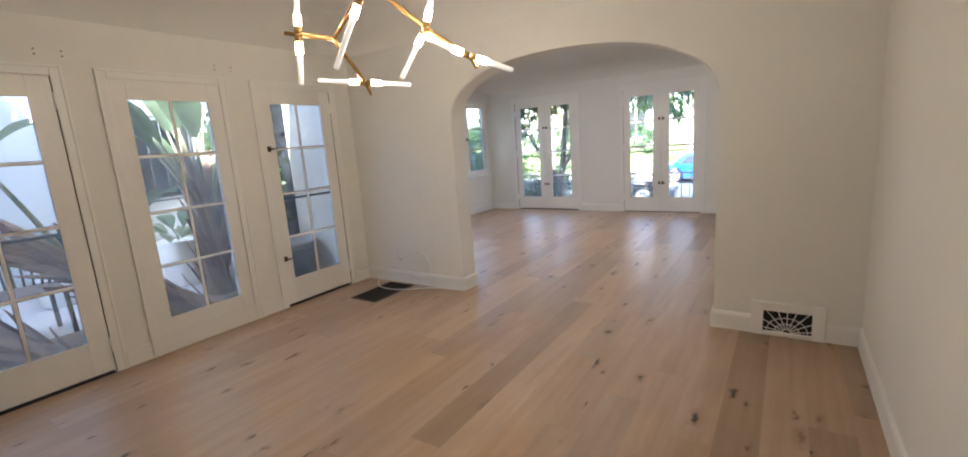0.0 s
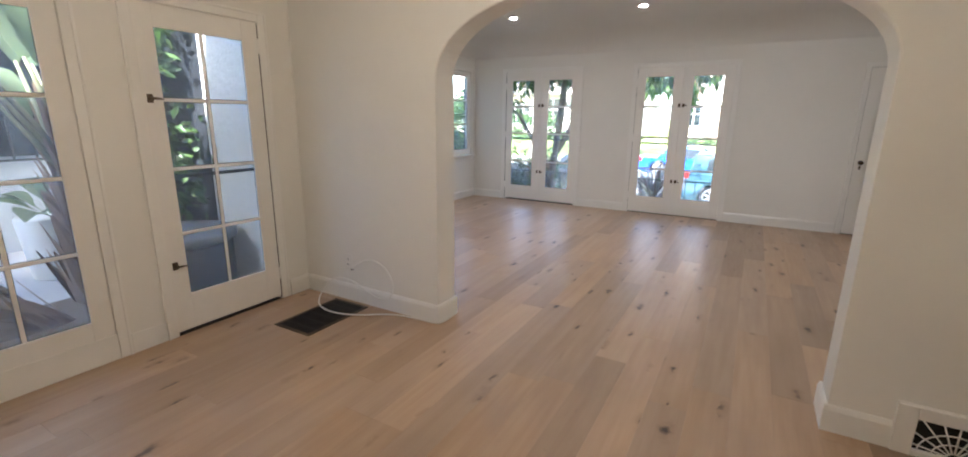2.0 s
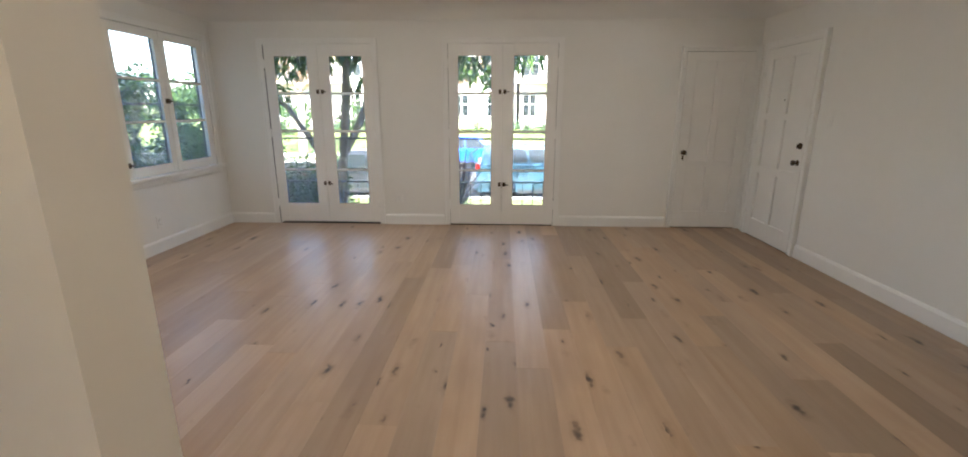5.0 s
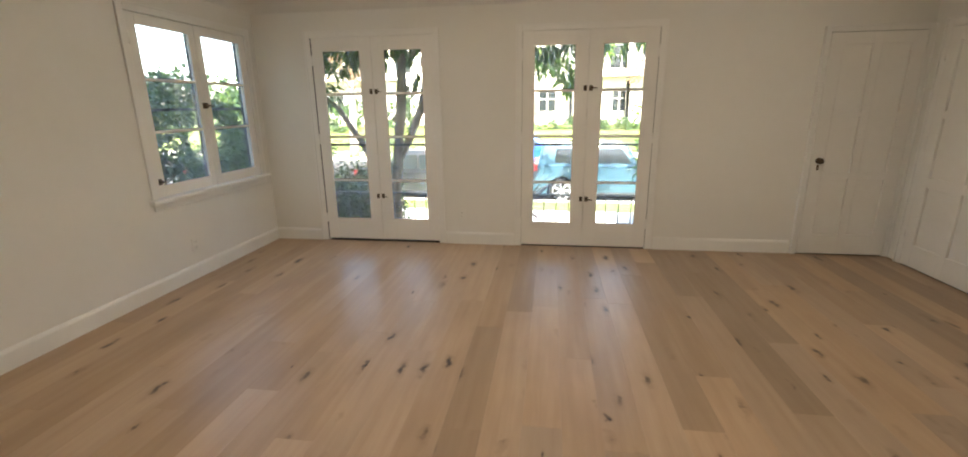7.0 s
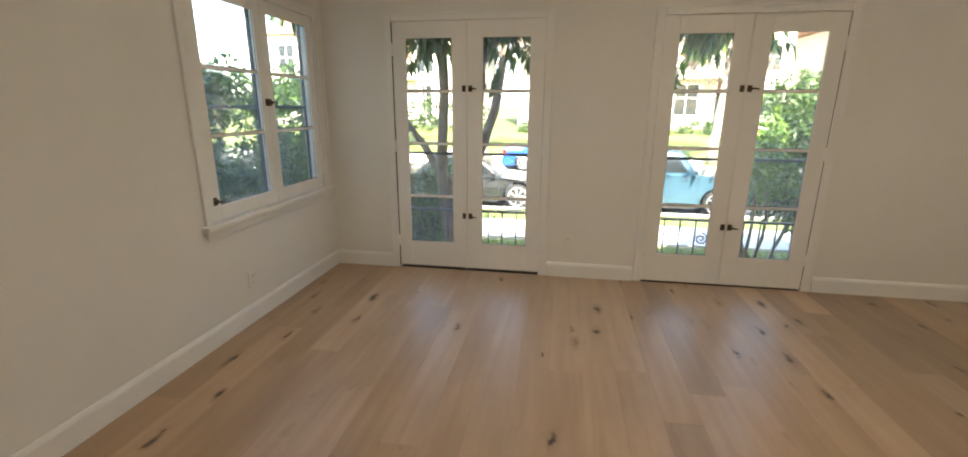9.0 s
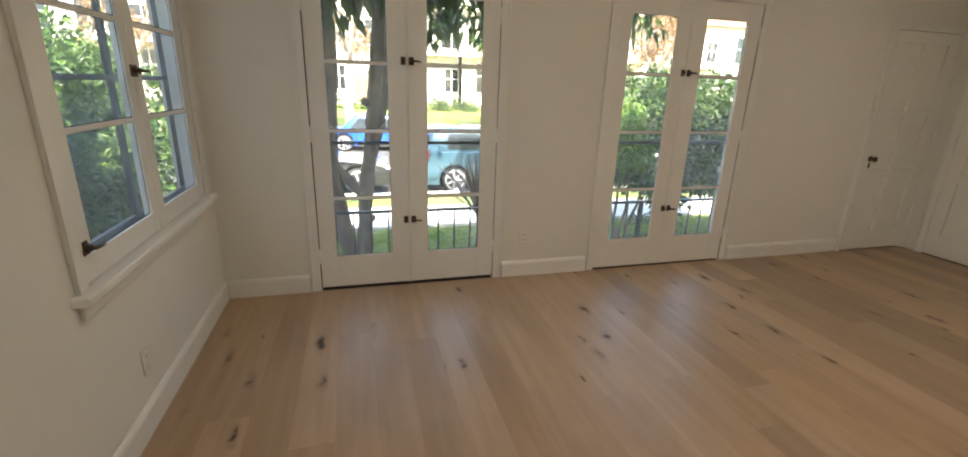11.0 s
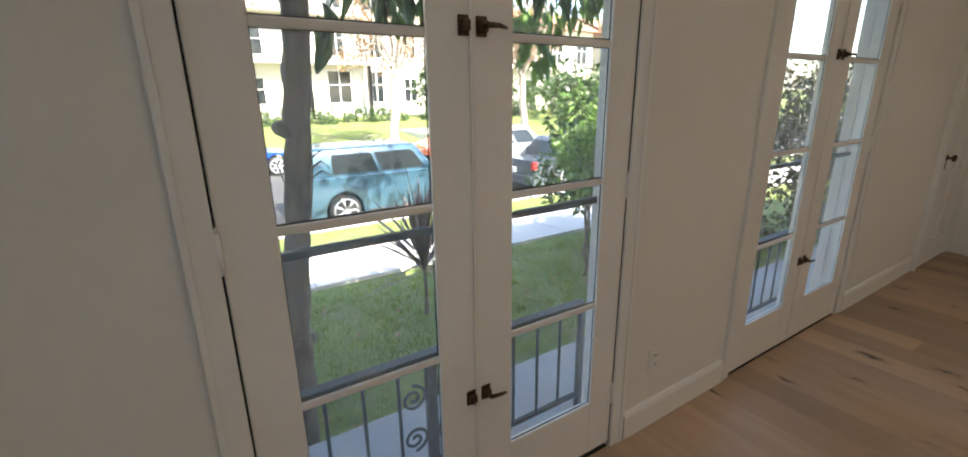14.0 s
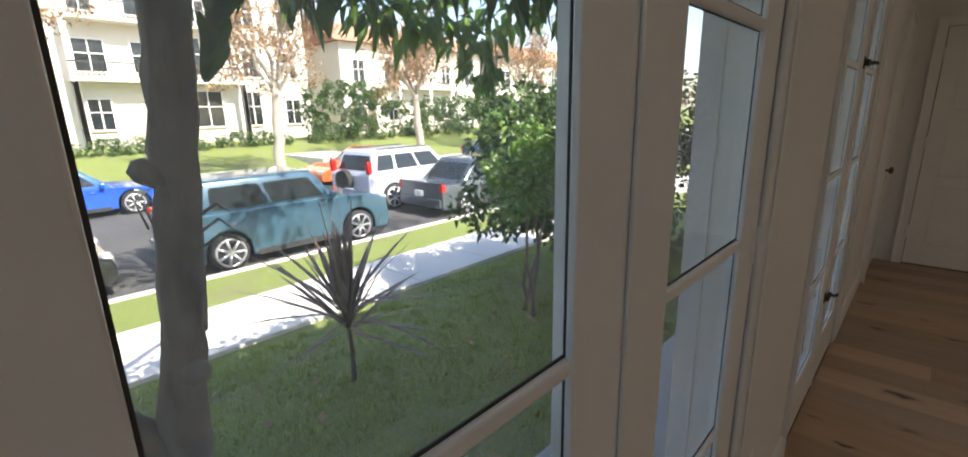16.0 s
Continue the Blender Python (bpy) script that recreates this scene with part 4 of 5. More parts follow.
# the tree in front of the doors: two trunks from one root, leaves hanging over the panes
rng = random.Random(5)
tree = thing("front_tree", "twin-trunked grey tree with hanging dark leaves on the lawn", "tree")
bm = bmesh.new()
spine, girth = [(-4.24, 10.03, -0.95), (-4.22, 10.03, -0.6), (-4.20, 10.01, -0.2), (-4.17, 10.0, 0.3), (-4.11, 10.0, 0.8), (-4.05, 10.0, 1.3), (-4.0, 9.99, 1.8), (-3.96, 10.0, 2.3), (-3.9, 10.1, 3.2)], [0.11, 0.088, 0.076, 0.067, 0.062, 0.06, 0.058, 0.056, 0.045]
tp, tr = [], []
for k in range(41):
    s = k / 40 * (len(spine) - 1)
    i = min(int(s), len(spine) - 2)
    tp.append(Vector(spine[i]).lerp(Vector(spine[i + 1]), s - i) + Vector((0.045, 0.10, 0)) + Vector((rng.gauss(0, 0.004), rng.gauss(0, 0.004), 0)))
    tr.append((girth[i] + (girth[i + 1] - girth[i]) * (s - i)) * 0.98 * rng.uniform(0.93, 1.1))
add_tube(bm, tp, tr, 20)
for v in bm.verts:
    v.co += Vector((rng.gauss(0, 0.0035), rng.gauss(0, 0.0035), 0))
for z, a in ((0.12, 0.2), (1.22, 2.9), (0.62, -1.2), (1.6, 0.9), (0.35, 2.2)):
    p = Vector((float(np.interp(z, [-0.2, 0.3, 0.8, 1.3, 1.8], [-4.155, -4.125, -4.065, -4.005, -3.955])), 10.1, z))
    add_tube(bm, [p, p + Vector((0.082 * math.cos(a), 0.082 * math.sin(a), 0.03)), p + Vector((0.102 * math.cos(a), 0.102 * math.sin(a), 0.04))], [0.05, 0.036, 0.018], 10)
part("trunk", bm, M_BARK, tree)
bm = bmesh.new()
add_tube(bm, [(-4.2, 10.1, -0.8), (-4.27, 10.12, -0.3), (-4.37, 10.15, 0.3), (-4.42, 10.15, 0.7), (-4.39, 10.13, 1.1), (-4.36, 10.1, 1.6), (-4.38, 10.1, 2.2), (-4.5, 10.2, 3.2)], [0.085, 0.075, 0.07, 0.064, 0.058, 0.054, 0.05, 0.035], 14)
for v in bm.verts:
    v.co += Vector((rng.gauss(0, 0.0035), rng.gauss(0, 0.0035), 0))
part("trunk", bm, M_BARK, tree)
bm = bmesh.new()
add_tube(bm, [(-4.05, 10.12, 0.75), (-3.96, 10.34, 1.0), (-3.87, 10.66, 1.4), (-3.82, 10.85, 1.9), (-3.78, 11.0, 2.4), (-3.7, 11.2, 3.4)], [0.056, 0.055, 0.055, 0.05, 0.045, 0.03], 12)
part("trunk", bm, M_BARK, tree)
# the last three branches climb to the unseen leaves that cast shade
for a, b in (((-3.95, 10.25, 1.9), (-3.3, 10.5, 2.9)), ((-3.92, 10.25, 2.4), (-2.6, 10.7, 3.0)), ((-4.12, 10.12, 0.35), (-5.5, 10.9, 1.75)), ((-5.5, 10.9, 1.75), (-6.2, 11.2, 2.9)), ((-3.86, 10.35, 3.1), (-3.4, 9.8, 6.4)), ((-3.86, 11.2, 3.3), (-1.6, 11.0, 6.6)), ((-3.5, 10.0, 5.4), (0.4, 10.2, 7.2))):
    p, r = limb(rng, a, b, 0.055, 0.03)
    tube_part("branch", p, r, M_BARK, tree, 8)
bm = bmesh.new()
cl = []
for _ in range(70):
    cl.append(((rng.uniform(-6.0, -1.6), rng.uniform(9.5, 10.4), rng.uniform(2.2, 2.75)), rng.uniform(0.16, 0.3)))
for x, y, z in ((-4.75, 10.0, 2.0), (-4.5, 9.9, 2.12), (-4.25, 9.9, 2.05), (-3.7, 10.0, 2.1), (-3.45, 10.2, 2.0), (-3.1, 10.2, 2.2), (-2.5, 10.5, 2.2), (-2.2, 10.4, 2.12), (-1.7, 10.6, 2.25), (-5.2, 10.2, 1.9), (-5.3, 10.7, 1.6), (-3.55, 9.8, 2.35), (-1.35, 10.6, 2.2), (-3.15, 10.9, 2.1), (-2.9, 10.9, 2.12), (-0.95, 10.6, 2.25)):
    cl.append(((x, y, z), rng.uniform(0.16, 0.26)))
crown(bm, rng, cl, 42, 0.17, 0.07, 0.35, 0.8)
part("crown", bm, M_LEAF, tree)
bm = bmesh.new()
crown(bm, rng, [((x, 10.9, z), r) for x, z, r in ((-2.75, 1.98, 0.13), (-2.6, 1.94, 0.15), (-2.45, 2.05, 0.16), (-2.3, 2.0, 0.17), (-2.12, 1.95, 0.17), (-1.98, 1.85, 0.16), (-1.9, 1.7, 0.12), (-1.8, 2.0, 0.2), (-1.5, 2.1, 0.2))], 30, 0.16, 0.07, 0.35, 0.8)
part("young_leaves", bm, M_LIME, tree, "fresh light-green hanging leaves")
# high leaves out of view, added to dapple the street with shade
bm = bmesh.new()
upper = [((rng.uniform(-1.6, 4.2), rng.uniform(9.6, 12.2), rng.uniform(6.4, 8.0)), rng.uniform(0.2, 0.4)) for _ in range(42)]
crown(bm, rng, upper, 34, 0.22, 0.10, 0.3, 0.5)
part("shade_crown", bm, M_LEAF, tree)
bm = bmesh.new()
for x, z, L, w in ((-3.85, 1.70, 0.21, 0.085), (-3.83, 1.76, 0.2, 0.075), (-3.80, 1.82, 0.17, 0.07)):
    prev = None
    for k in range(9):
        q = Vector((x + 0.03 * math.sin(k * 0.5), 10.2 - 0.006 * k, z - L * k / 8))
        ww = w * math.sin(math.pi * (0.03 + 0.95 * k / 8)) ** 0.8 / 2
        cur = (bm.verts.new(q + Vector((ww, 0.012, 0))), bm.verts.new(q), bm.verts.new(q + Vector((-ww, 0.02, 0))))
        if prev:
            for u, v in ((0, 1), (1, 2)):
                bm.faces.new((prev[u], prev[v], cur[v], cur[u]))
        prev = cur
part("hanging_leaf", bm, M_LEAF, tree)
for k in range(3):
    a = k * 2.0
    tube_part("twig", [(-4.0, 10.2, 0.95 + 0.05 * k), (-3.9, 10.17, 1.02 + 0.05 * k), (-3.85 + 0.03 * math.cos(a), 10.15, 0.97 + 0.06 * k)], [0.006, 0.005, 0.002], M_BARK, tree, 5)

# purple sword plant on the lawn
rng = random.Random(8)
cp = thing("cordyline_plant", "purple sword-leaved cordyline on a thin stem in the lawn", "plant")
bx, by, bz = -2.52, 11.95, -0.92
tube_part("stem", [(bx, by, bz), (bx + 0.01, by, bz + 0.3), (bx - 0.01, by, bz + 0.75)], [0.025, 0.02, 0.025], M_BARK, cp, 8)
bm = bmesh.new()
for k in range(78):
    a = rng.uniform(0, math.tau)
    el = rng.choice((rng.uniform(-0.2, 0.9), rng.uniform(0.2, 1.1), rng.uniform(1.1, 1.5)))
    d = Vector((math.cos(a) * math.cos(el), math.sin(a) * math.cos(el), math.sin(el)))
    side = d.cross(Vector((0, 0, 1))).normalized()
    p0 = Vector((bx, by, bz + 0.45 + 0.3 * rng.random()))
    L, w = rng.uniform(0.7, 1.1), rng.uniform(0.034, 0.052)
    prev = None
    for s, wd in ((0, 0.5), (0.3, 1.0), (0.65, 0.8), (1.0, 0.03)):
        q = p0 + d * L * s - Vector((0, 0, 0.16 * L * s * s * math.cos(el)))
        cur = (bm.verts.new(q + side * w * wd / 2), bm.verts.new(q - side * w * wd / 2))
        if prev:
            bm.faces.new((prev[0], prev[1], cur[1], cur[0]))
        prev = cur
part("sword_leaves", bm, M_CORDY, cp)


def shrub(name, label, boxes, per, leaf, mat, seed, stems=(), density=1.0):
    rng = random.Random(seed)
    t = thing(name, label, "shrub")
    bm = bmesh.new()
    cl = []
    for (x0, y0, z0), (x1, y1, z1), n in boxes:
        for _ in range(n):
            cl.append(((rng.uniform(x0, x1), rng.uniform(y0, y1), rng.uniform(z0, z1)), rng.uniform(0.14, 0.3)))
    crown(bm, rng, cl, per, leaf, leaf * 0.5, 0.2)
    part("foliage", bm, mat, t)
    for a, b in stems:
        p, r = limb(rng, a, b, 0.03, 0.012, 0.03)
        tube_part("stem", p, r, M_BARK, t, 6)
    return t


shrub("front_shrub", "leafy green shrub at the edge of the lawn", [((-0.25, 11.2, -0.2), (2.9, 13.0, 1.2), 190), ((0.05, 11.4, 1.1), (2.6, 12.8, 1.6), 55)], 70, 0.11, M_LEAF, 11, [((-0.4, 11.7, -0.9), (-0.5, 11.6, 0.4)), ((-0.1, 11.9, -0.95), (0.2, 11.8, 0.5)), ((-0.5, 11.5, -0.9), (-0.75, 11.4, 0.2))])
shrub("lime_shrub", "fresh light-green shrub before the darker one", [((-0.6, 11.3, 0.3), (0.0, 12.0, 1.25), 26)], 55, 0.10, M_LIME, 12, [((-0.35, 11.6, -0.9), (-0.3, 11.6, 0.5))])
shrub("entry_shrub", "brownish green shrub beside the entry steps", [((2.2, 9.75, -0.7), (4.6, 11.3, 1.7), 150)], 60, 0.10, M_DRYSHRUB, 15, [((3.0, 10.4, -0.8), (3.0, 10.4, 0.6))])
shrub("low_shrub", "dark low shrub under the front tree", [((-5.6, 10.6, -0.6), (-4.55, 11.9, 0.45), 95)], 75, 0.09, M_LEAF, 13, [((-5.1, 11.2, -0.85), (-5.1, 11.2, 0.0))])
shrub("side_hedge", "tall dark green hedge beside the window", [((-8.4, 6.2, -0.8), (-7.1, 14.5, 1.5), 330), ((-7.6, 6.2, -0.8), (-6.9, 14.0, 0.7), 150), ((-8.2, 6.2, 1.4), (-7.2, 14.5, 1.85), 60)], 120, 0.11, M_LEAF, 14, [((-7.6, 8.0, -0.9), (-7.6, 8.0, 0.8)), ((-7.6, 10.0, -0.9), (-7.6, 10.0, 0.8))])


# ---- parked cars ----
def car(label, paint, at, length, width, height, kind, flip=1, rack=False):
    """Length along x, nose to +x (flip -1: to -x), resting on z = 0."""
    c = thing("car", label, "car", "cars on the street", at)
    L, W, Hh = length, width, height
    belt = Hh * (0.64 if kind in ("box", "suv") else 0.585)
    g0, nose, tailz = 0.2, {"box": 0.60, "suv": 0.60, "sedan": 0.52, "coupe": 0.5}[kind] * Hh + 0.02, {"box": 0.6, "suv": 0.6, "sedan": 0.64, "coupe": 0.66}[kind] * Hh
    wr = 0.33 if kind != "suv" else 0.36
    wx = (-L * 0.31, L * 0.315)

    def arch_pts(x, back):
        return [(x + (wr + 0.06) * math.cos(a) * back, 0.33 + (wr + 0.06) * math.sin(a)) for a in [math.pi * k / 8 for k in range(9)]]
    low = [(-L / 2, g0 + 0.08), (-L / 2, tailz), (-L / 2 + 0.05, belt + 0.02)]
    low += [(L * 0.18, belt + 0.02), (L * 0.40, nose), (L / 2 - 0.05, nose - 0.14), (L / 2, g0 + 0.25), (L / 2 - 0.04, g0)]
    bottom = [(wx[1] + wr + 0.06, g0)] + arch_pts(wx[1], 1) + [(wx[1] - wr - 0.06, g0), (wx[0] + wr + 0.06, g0)] + arch_pts(wx[0], 1) + [(wx[0] - wr - 0.06, g0), (-L / 2 + 0.05, g0)]
    outline = [(flip * x, z) for x, z in low + bottom]
    bm = bmesh.new()
    extruded(bm, outline, "y", -W / 2, W / 2)
    es = [e for e in bm.edges if abs(e.verts[0].co.y - e.verts[1].co.y) < 1e-6]
    bmesh.ops.bevel(bm, geom=es, offset=0.05, segments=3, affect="EDGES", profile=0.6)
    bmesh.ops.triangulate(bm, faces=[f for f in bm.faces if len(f.verts) > 8])
    body = part("body", bm, paint, c)
    tops = {"box": ((-L * 0.475, L * 0.20), (-L * 0.44, L * 0.10)), "suv": ((-L * 0.47, L * 0.19), (-L * 0.42, L * 0.06)), "sedan": ((-L * 0.34, L * 0.22), (-L * 0.2, L * 0.06)), "coupe": ((-L * 0.36, L * 0.2), (-L * 0.2, L * 0.02))}[kind]
    (b0, b1), (t0, t1) = tops
    wt = W * 0.40

    def edge(f, fx):
        """x and half-width of the cabin at height share f, length share fx."""
        xa, xb = b0 + (t0 - b0) * f, b1 + (t1 - b1) * f
        return xa + (xb - xa) * fx, (W / 2 - 0.03) + (wt - W / 2 + 0.03) * f

    bm = bmesh.new()
    vs = []
    for z, f in ((belt - 0.03, -0.05), (Hh, 1.0)):
        (xa, hw), (xb, _) = edge(f, 0), edge(f, 1)
        vs.append([bm.verts.new((flip * x, y, z)) for x, y in ((xa, -hw), (xb, -hw), (xb, hw), (xa, hw))])
    bm.faces.new(vs[0][::-1])
    bm.faces.new(vs[1])
    for k in range(4):
        bm.faces.new((vs[0][k], vs[0][(k + 1) % 4], vs[1][(k + 1) % 4], vs[1][k]))
    bmesh.ops.recalc_face_normals(bm, faces=bm.faces)
    bmesh.ops.bevel(bm, geom=bm.edges[:], offset=0.07, segments=4, affect="EDGES", profile=0.5)
    for f in bm.faces:
        f.smooth = True
    part("cabin", bm, paint, c)

    def window(name, quad, out):
        """A dark pane just proud of the cabin, rounded at its corners."""
        bm = bmesh.new()
        o = Vector(out)
        a = [bm.verts.new(Vector(q) + o * 0.004) for q in quad]
        d = [bm.verts.new(Vector(q) - o * 0.03) for q in quad]
        bm.faces.new(a)
        bm.faces.new(d[::-1])
        for k in range(4):
            bm.faces.new((a[k], d[k], d[(k + 1) % 4], a[(k + 1) % 4]))
        es = [e for e in bm.edges if (e.verts[0] in a) != (e.verts[1] in a)]
        bmesh.ops.bevel(bm, geom=es, offset=0.05, segments=3, affect="EDGES", profile=0.5)
        bmesh.ops.recalc_face_normals(bm, faces=bm.faces)
        part(name, bm, M_CARGLASS, c)
    lo_f, hi_f = (0.10, 0.78) if kind in ("box", "suv") else (0.12, 0.80)
    for fx in (0, 1):
        (xa, ha), (xb, hb) = edge(lo_f, fx), edge(hi_f, fx)
        za, zb = belt + (Hh - belt) * lo_f, belt + (Hh - belt) * hi_f
        window("windscreen" if fx else "rear_window", [(flip * xa, -ha + 0.13, za), (flip * xa, ha - 0.13, za), (flip * xb, hb - 0.13, zb), (flip * xb, -hb + 0.13, zb)], (flip * (1 if fx else -1), 0, 0.25))
    for y in (-1, 1):
        spans = {"box": ((0.17, 0.52), (0.55, 0.92)), "suv": ((0.06, 0.27), (0.31, 0.59), (0.62, 0.92)), "sedan": ((0.13, 0.47), (0.50, 0.90)), "coupe": ((0.2, 0.5), (0.53, 0.9))}[kind]
        for fa, fb in spans:
            q = []
            for f, fx in ((lo_f, fa), (lo_f, fb), (hi_f, fb), (hi_f, fa)):
                x, hw = edge(f, fx)
                q.append((flip * x, y * hw, belt + (Hh - belt) * f))
            window("side_window", q, (0, y, 0.2))
        for xd in (-0.20, 0.035, 0.20) if kind != "coupe" else (-0.12, 0.18):
            box_part("door_seam", (flip * L * xd - 0.006, y * (W / 2 - 0.001) - 0.004, g0 + 0.16), (flip * L * xd + 0.006, y * (W / 2 - 0.001) + 0.004, belt - 0.02), M_TYRE, c, 0)
        box_part("sill", (-L * 0.2, y * (W / 2 - 0.01) - 0.02, g0 - 0.02), (L * 0.2, y * (W / 2 - 0.01) + 0.02, g0 + 0.09), M_TYRE, c, 0.01)
        xh = flip * (L / 2 - 0.09)
        box_part("headlight", (xh - 0.08, y * (W / 2 - 0.2) - 0.16, nose - 0.24), (xh + 0.08, y * (W / 2 - 0.2) + 0.16, nose - 0.08), M_RIM, c, 0.04)
        for x in wx:
            yy = y * (W / 2 - 0.08)
            bm = bmesh.new()
            add_tube(bm, [(flip * x, yy - 0.10 * y, wr), (flip * x, yy - 0.09 * y, wr), (flip * x, yy + 0.06 * y, wr), (flip * x, yy + 0.09 * y, wr)], [wr - 0.04, wr, wr, wr - 0.05], 24)
            wheel = part("wheel", bm, M_TYRE, c)
            bm = bmesh.new()
            for k in range(7):
                a = k * math.tau / 7
                add_tube(bm, [(flip * x + 0.05 * math.cos(a), yy + 0.10 * y, wr + 0.05 * math.sin(a)), (flip * x + (wr - 0.09) * math.cos(a), yy + 0.092 * y, wr + (wr - 0.09) * math.sin(a))], 0.026, 6)
            add_tube(bm, [(flip * x, yy + 0.085 * y, wr), (flip * x, yy + 0.115 * y, wr)], [0.075, 0.05], 14)
            ring = [(flip * x + (wr - 0.085) * math.cos(k * math.tau / 24), yy + 0.088 * y, wr + (wr - 0.085) * math.sin(k * math.tau / 24)) for k in range(25)]
            add_tube(bm, ring, 0.022, 6)
            part("rim", bm, M_RIM, wheel)
        z = belt + (0.05 if kind in ("box", "suv") else -0.1)
        lamp_h = 0.34 if kind == "suv" else 0.2
        yl, xa, xb = y * (W / 2 - 0.055), flip * (-L / 2 - 0.012), flip * (-L / 2 + 0.12)
        zl = z - (0.22 if kind == "box" else 0.05)
        box_part("tail_light", (min(xa, xb), yl - 0.065, zl), (max(xa, xb), yl + 0.065, zl + lamp_h), M_RED, c, 0.02)
        box_part("side_mirror", (flip * L * 0.17 - 0.06, y * (W / 2 + 0.09) - 0.07, belt + 0.03), (flip * L * 0.17 + 0.06, y * (W / 2 + 0.09) + 0.07, belt + 0.15), paint, c, 0.03)
        for xd in (-0.02, 0.22 if kind not in ("coupe",) else 0.2):
            box_part("door_handle", (flip * (L * xd - L * 0.1) - 0.08, y * (W / 2 + 0.012) - 0.014, belt - 0.12), (flip * (L * xd - L * 0.1) + 0.08, y * (W / 2 + 0.012) + 0.014, belt - 0.09), paint, c, 0.008)
    box_part("rear_bumper", (min(flip * (-L / 2 - 0.07), flip * (-L / 2 + 0.1)), -W / 2 + 0.05, g0 + 0.05), (max(flip * (-L / 2 - 0.07), flip * (-L / 2 + 0.1)), W / 2 - 0.05, g0 + 0.3), paint, c, 0.04)
    box_part("number_plate", (min(flip * (-L / 2 - 0.08), flip * (-L / 2 - 0.06)), -0.15, g0 + 0.33), (max(flip * (-L / 2 - 0.08), flip * (-L / 2)), 0.15, g0 + 0.48), M_PLASTIC, c, 0.004)
    if kind == "suv":
        bm = bmesh.new()
        xx = flip * (-L / 2 - 0.04)
        add_tube(bm, [(xx, 0.1, 0.85), (xx - flip * 0.16, 0.1, 0.85)], [0.33, 0.31], 20)
        part("spare_wheel", bm, M_TYRE, c)
        for y in (-1, 1):
            tube_part("roof_rail", [(flip * t0 * 0.9, y * wt * 0.86, Hh + 0.03), (flip * t1 * 0.9, y * wt * 0.86, Hh + 0.03)], 0.018, M_IRON, c, 6)
    if rack:
        xx = flip * (-L / 2 - 0.12)
        for y in (-0.35, 0.35):
            tube_part("bike_rack", [(flip * (-L / 2 + 0.02), y, Hh - 0.15), (xx - flip * 0.12, y, Hh - 0.35), (xx, y, 0.75)], 0.02, M_IRON, c, 6)
    return c


def car_paint(name, col, rough=0.25, metal=0.4):
    m = surface(name, col, tuple(min(1, v * 1.2) for v in col), 2, rough, metal * 0.5)
    m.node_tree.nodes["Principled BSDF"].inputs["Coat Weight"].default_value = 0.6
    return m


ST = -1.28
car("teal boxy hatchback parked at the kerb with a rear rack", car_paint("teal paint", (0.035, 0.085, 0.125)), pose(-0.45, 18.15, ST), 4.2, 1.75, 1.62, "box", 1, True)
car("silver sport utility car with spare wheel on its tailgate", car_paint("silver paint", (0.50, 0.53, 0.60), 0.3), pose(4.75, 20.5, ST, 0, 0, 4), 4.5, 1.8, 1.68, "suv", 1)
car("dark grey sedan parked at the kerb", car_paint("dark grey paint", (0.06, 0.075, 0.09), 0.2), pose(5.7, 18.25, ST), 4.7, 1.8, 1.42, "sedan", 1)
car("bright blue sedan parked across the street", car_paint("blue paint", (0.015, 0.09, 0.5), 0.25), pose(-3.2, 26.0, ST), 4.7, 1.8, 1.42, "sedan", 1)
car("orange coupe parked across the street", car_paint("orange paint", (0.62, 0.11, 0.03), 0.25), pose(6.4, 26.0, ST), 4.6, 1.85, 1.35, "coupe", -1)
car("dark blue car parked further up the street", car_paint("navy paint", (0.02, 0.05, 0.16), 0.25), pose(15.5, 26.0, ST), 4.6, 1.8, 1.45, "sedan", 1)
car("black car parked behind the teal one", car_paint("black paint", (0.015, 0.016, 0.018), 0.25), pose(-5.6, 18.2, ST), 4.5, 1.8, 1.42, "sedan", 1)


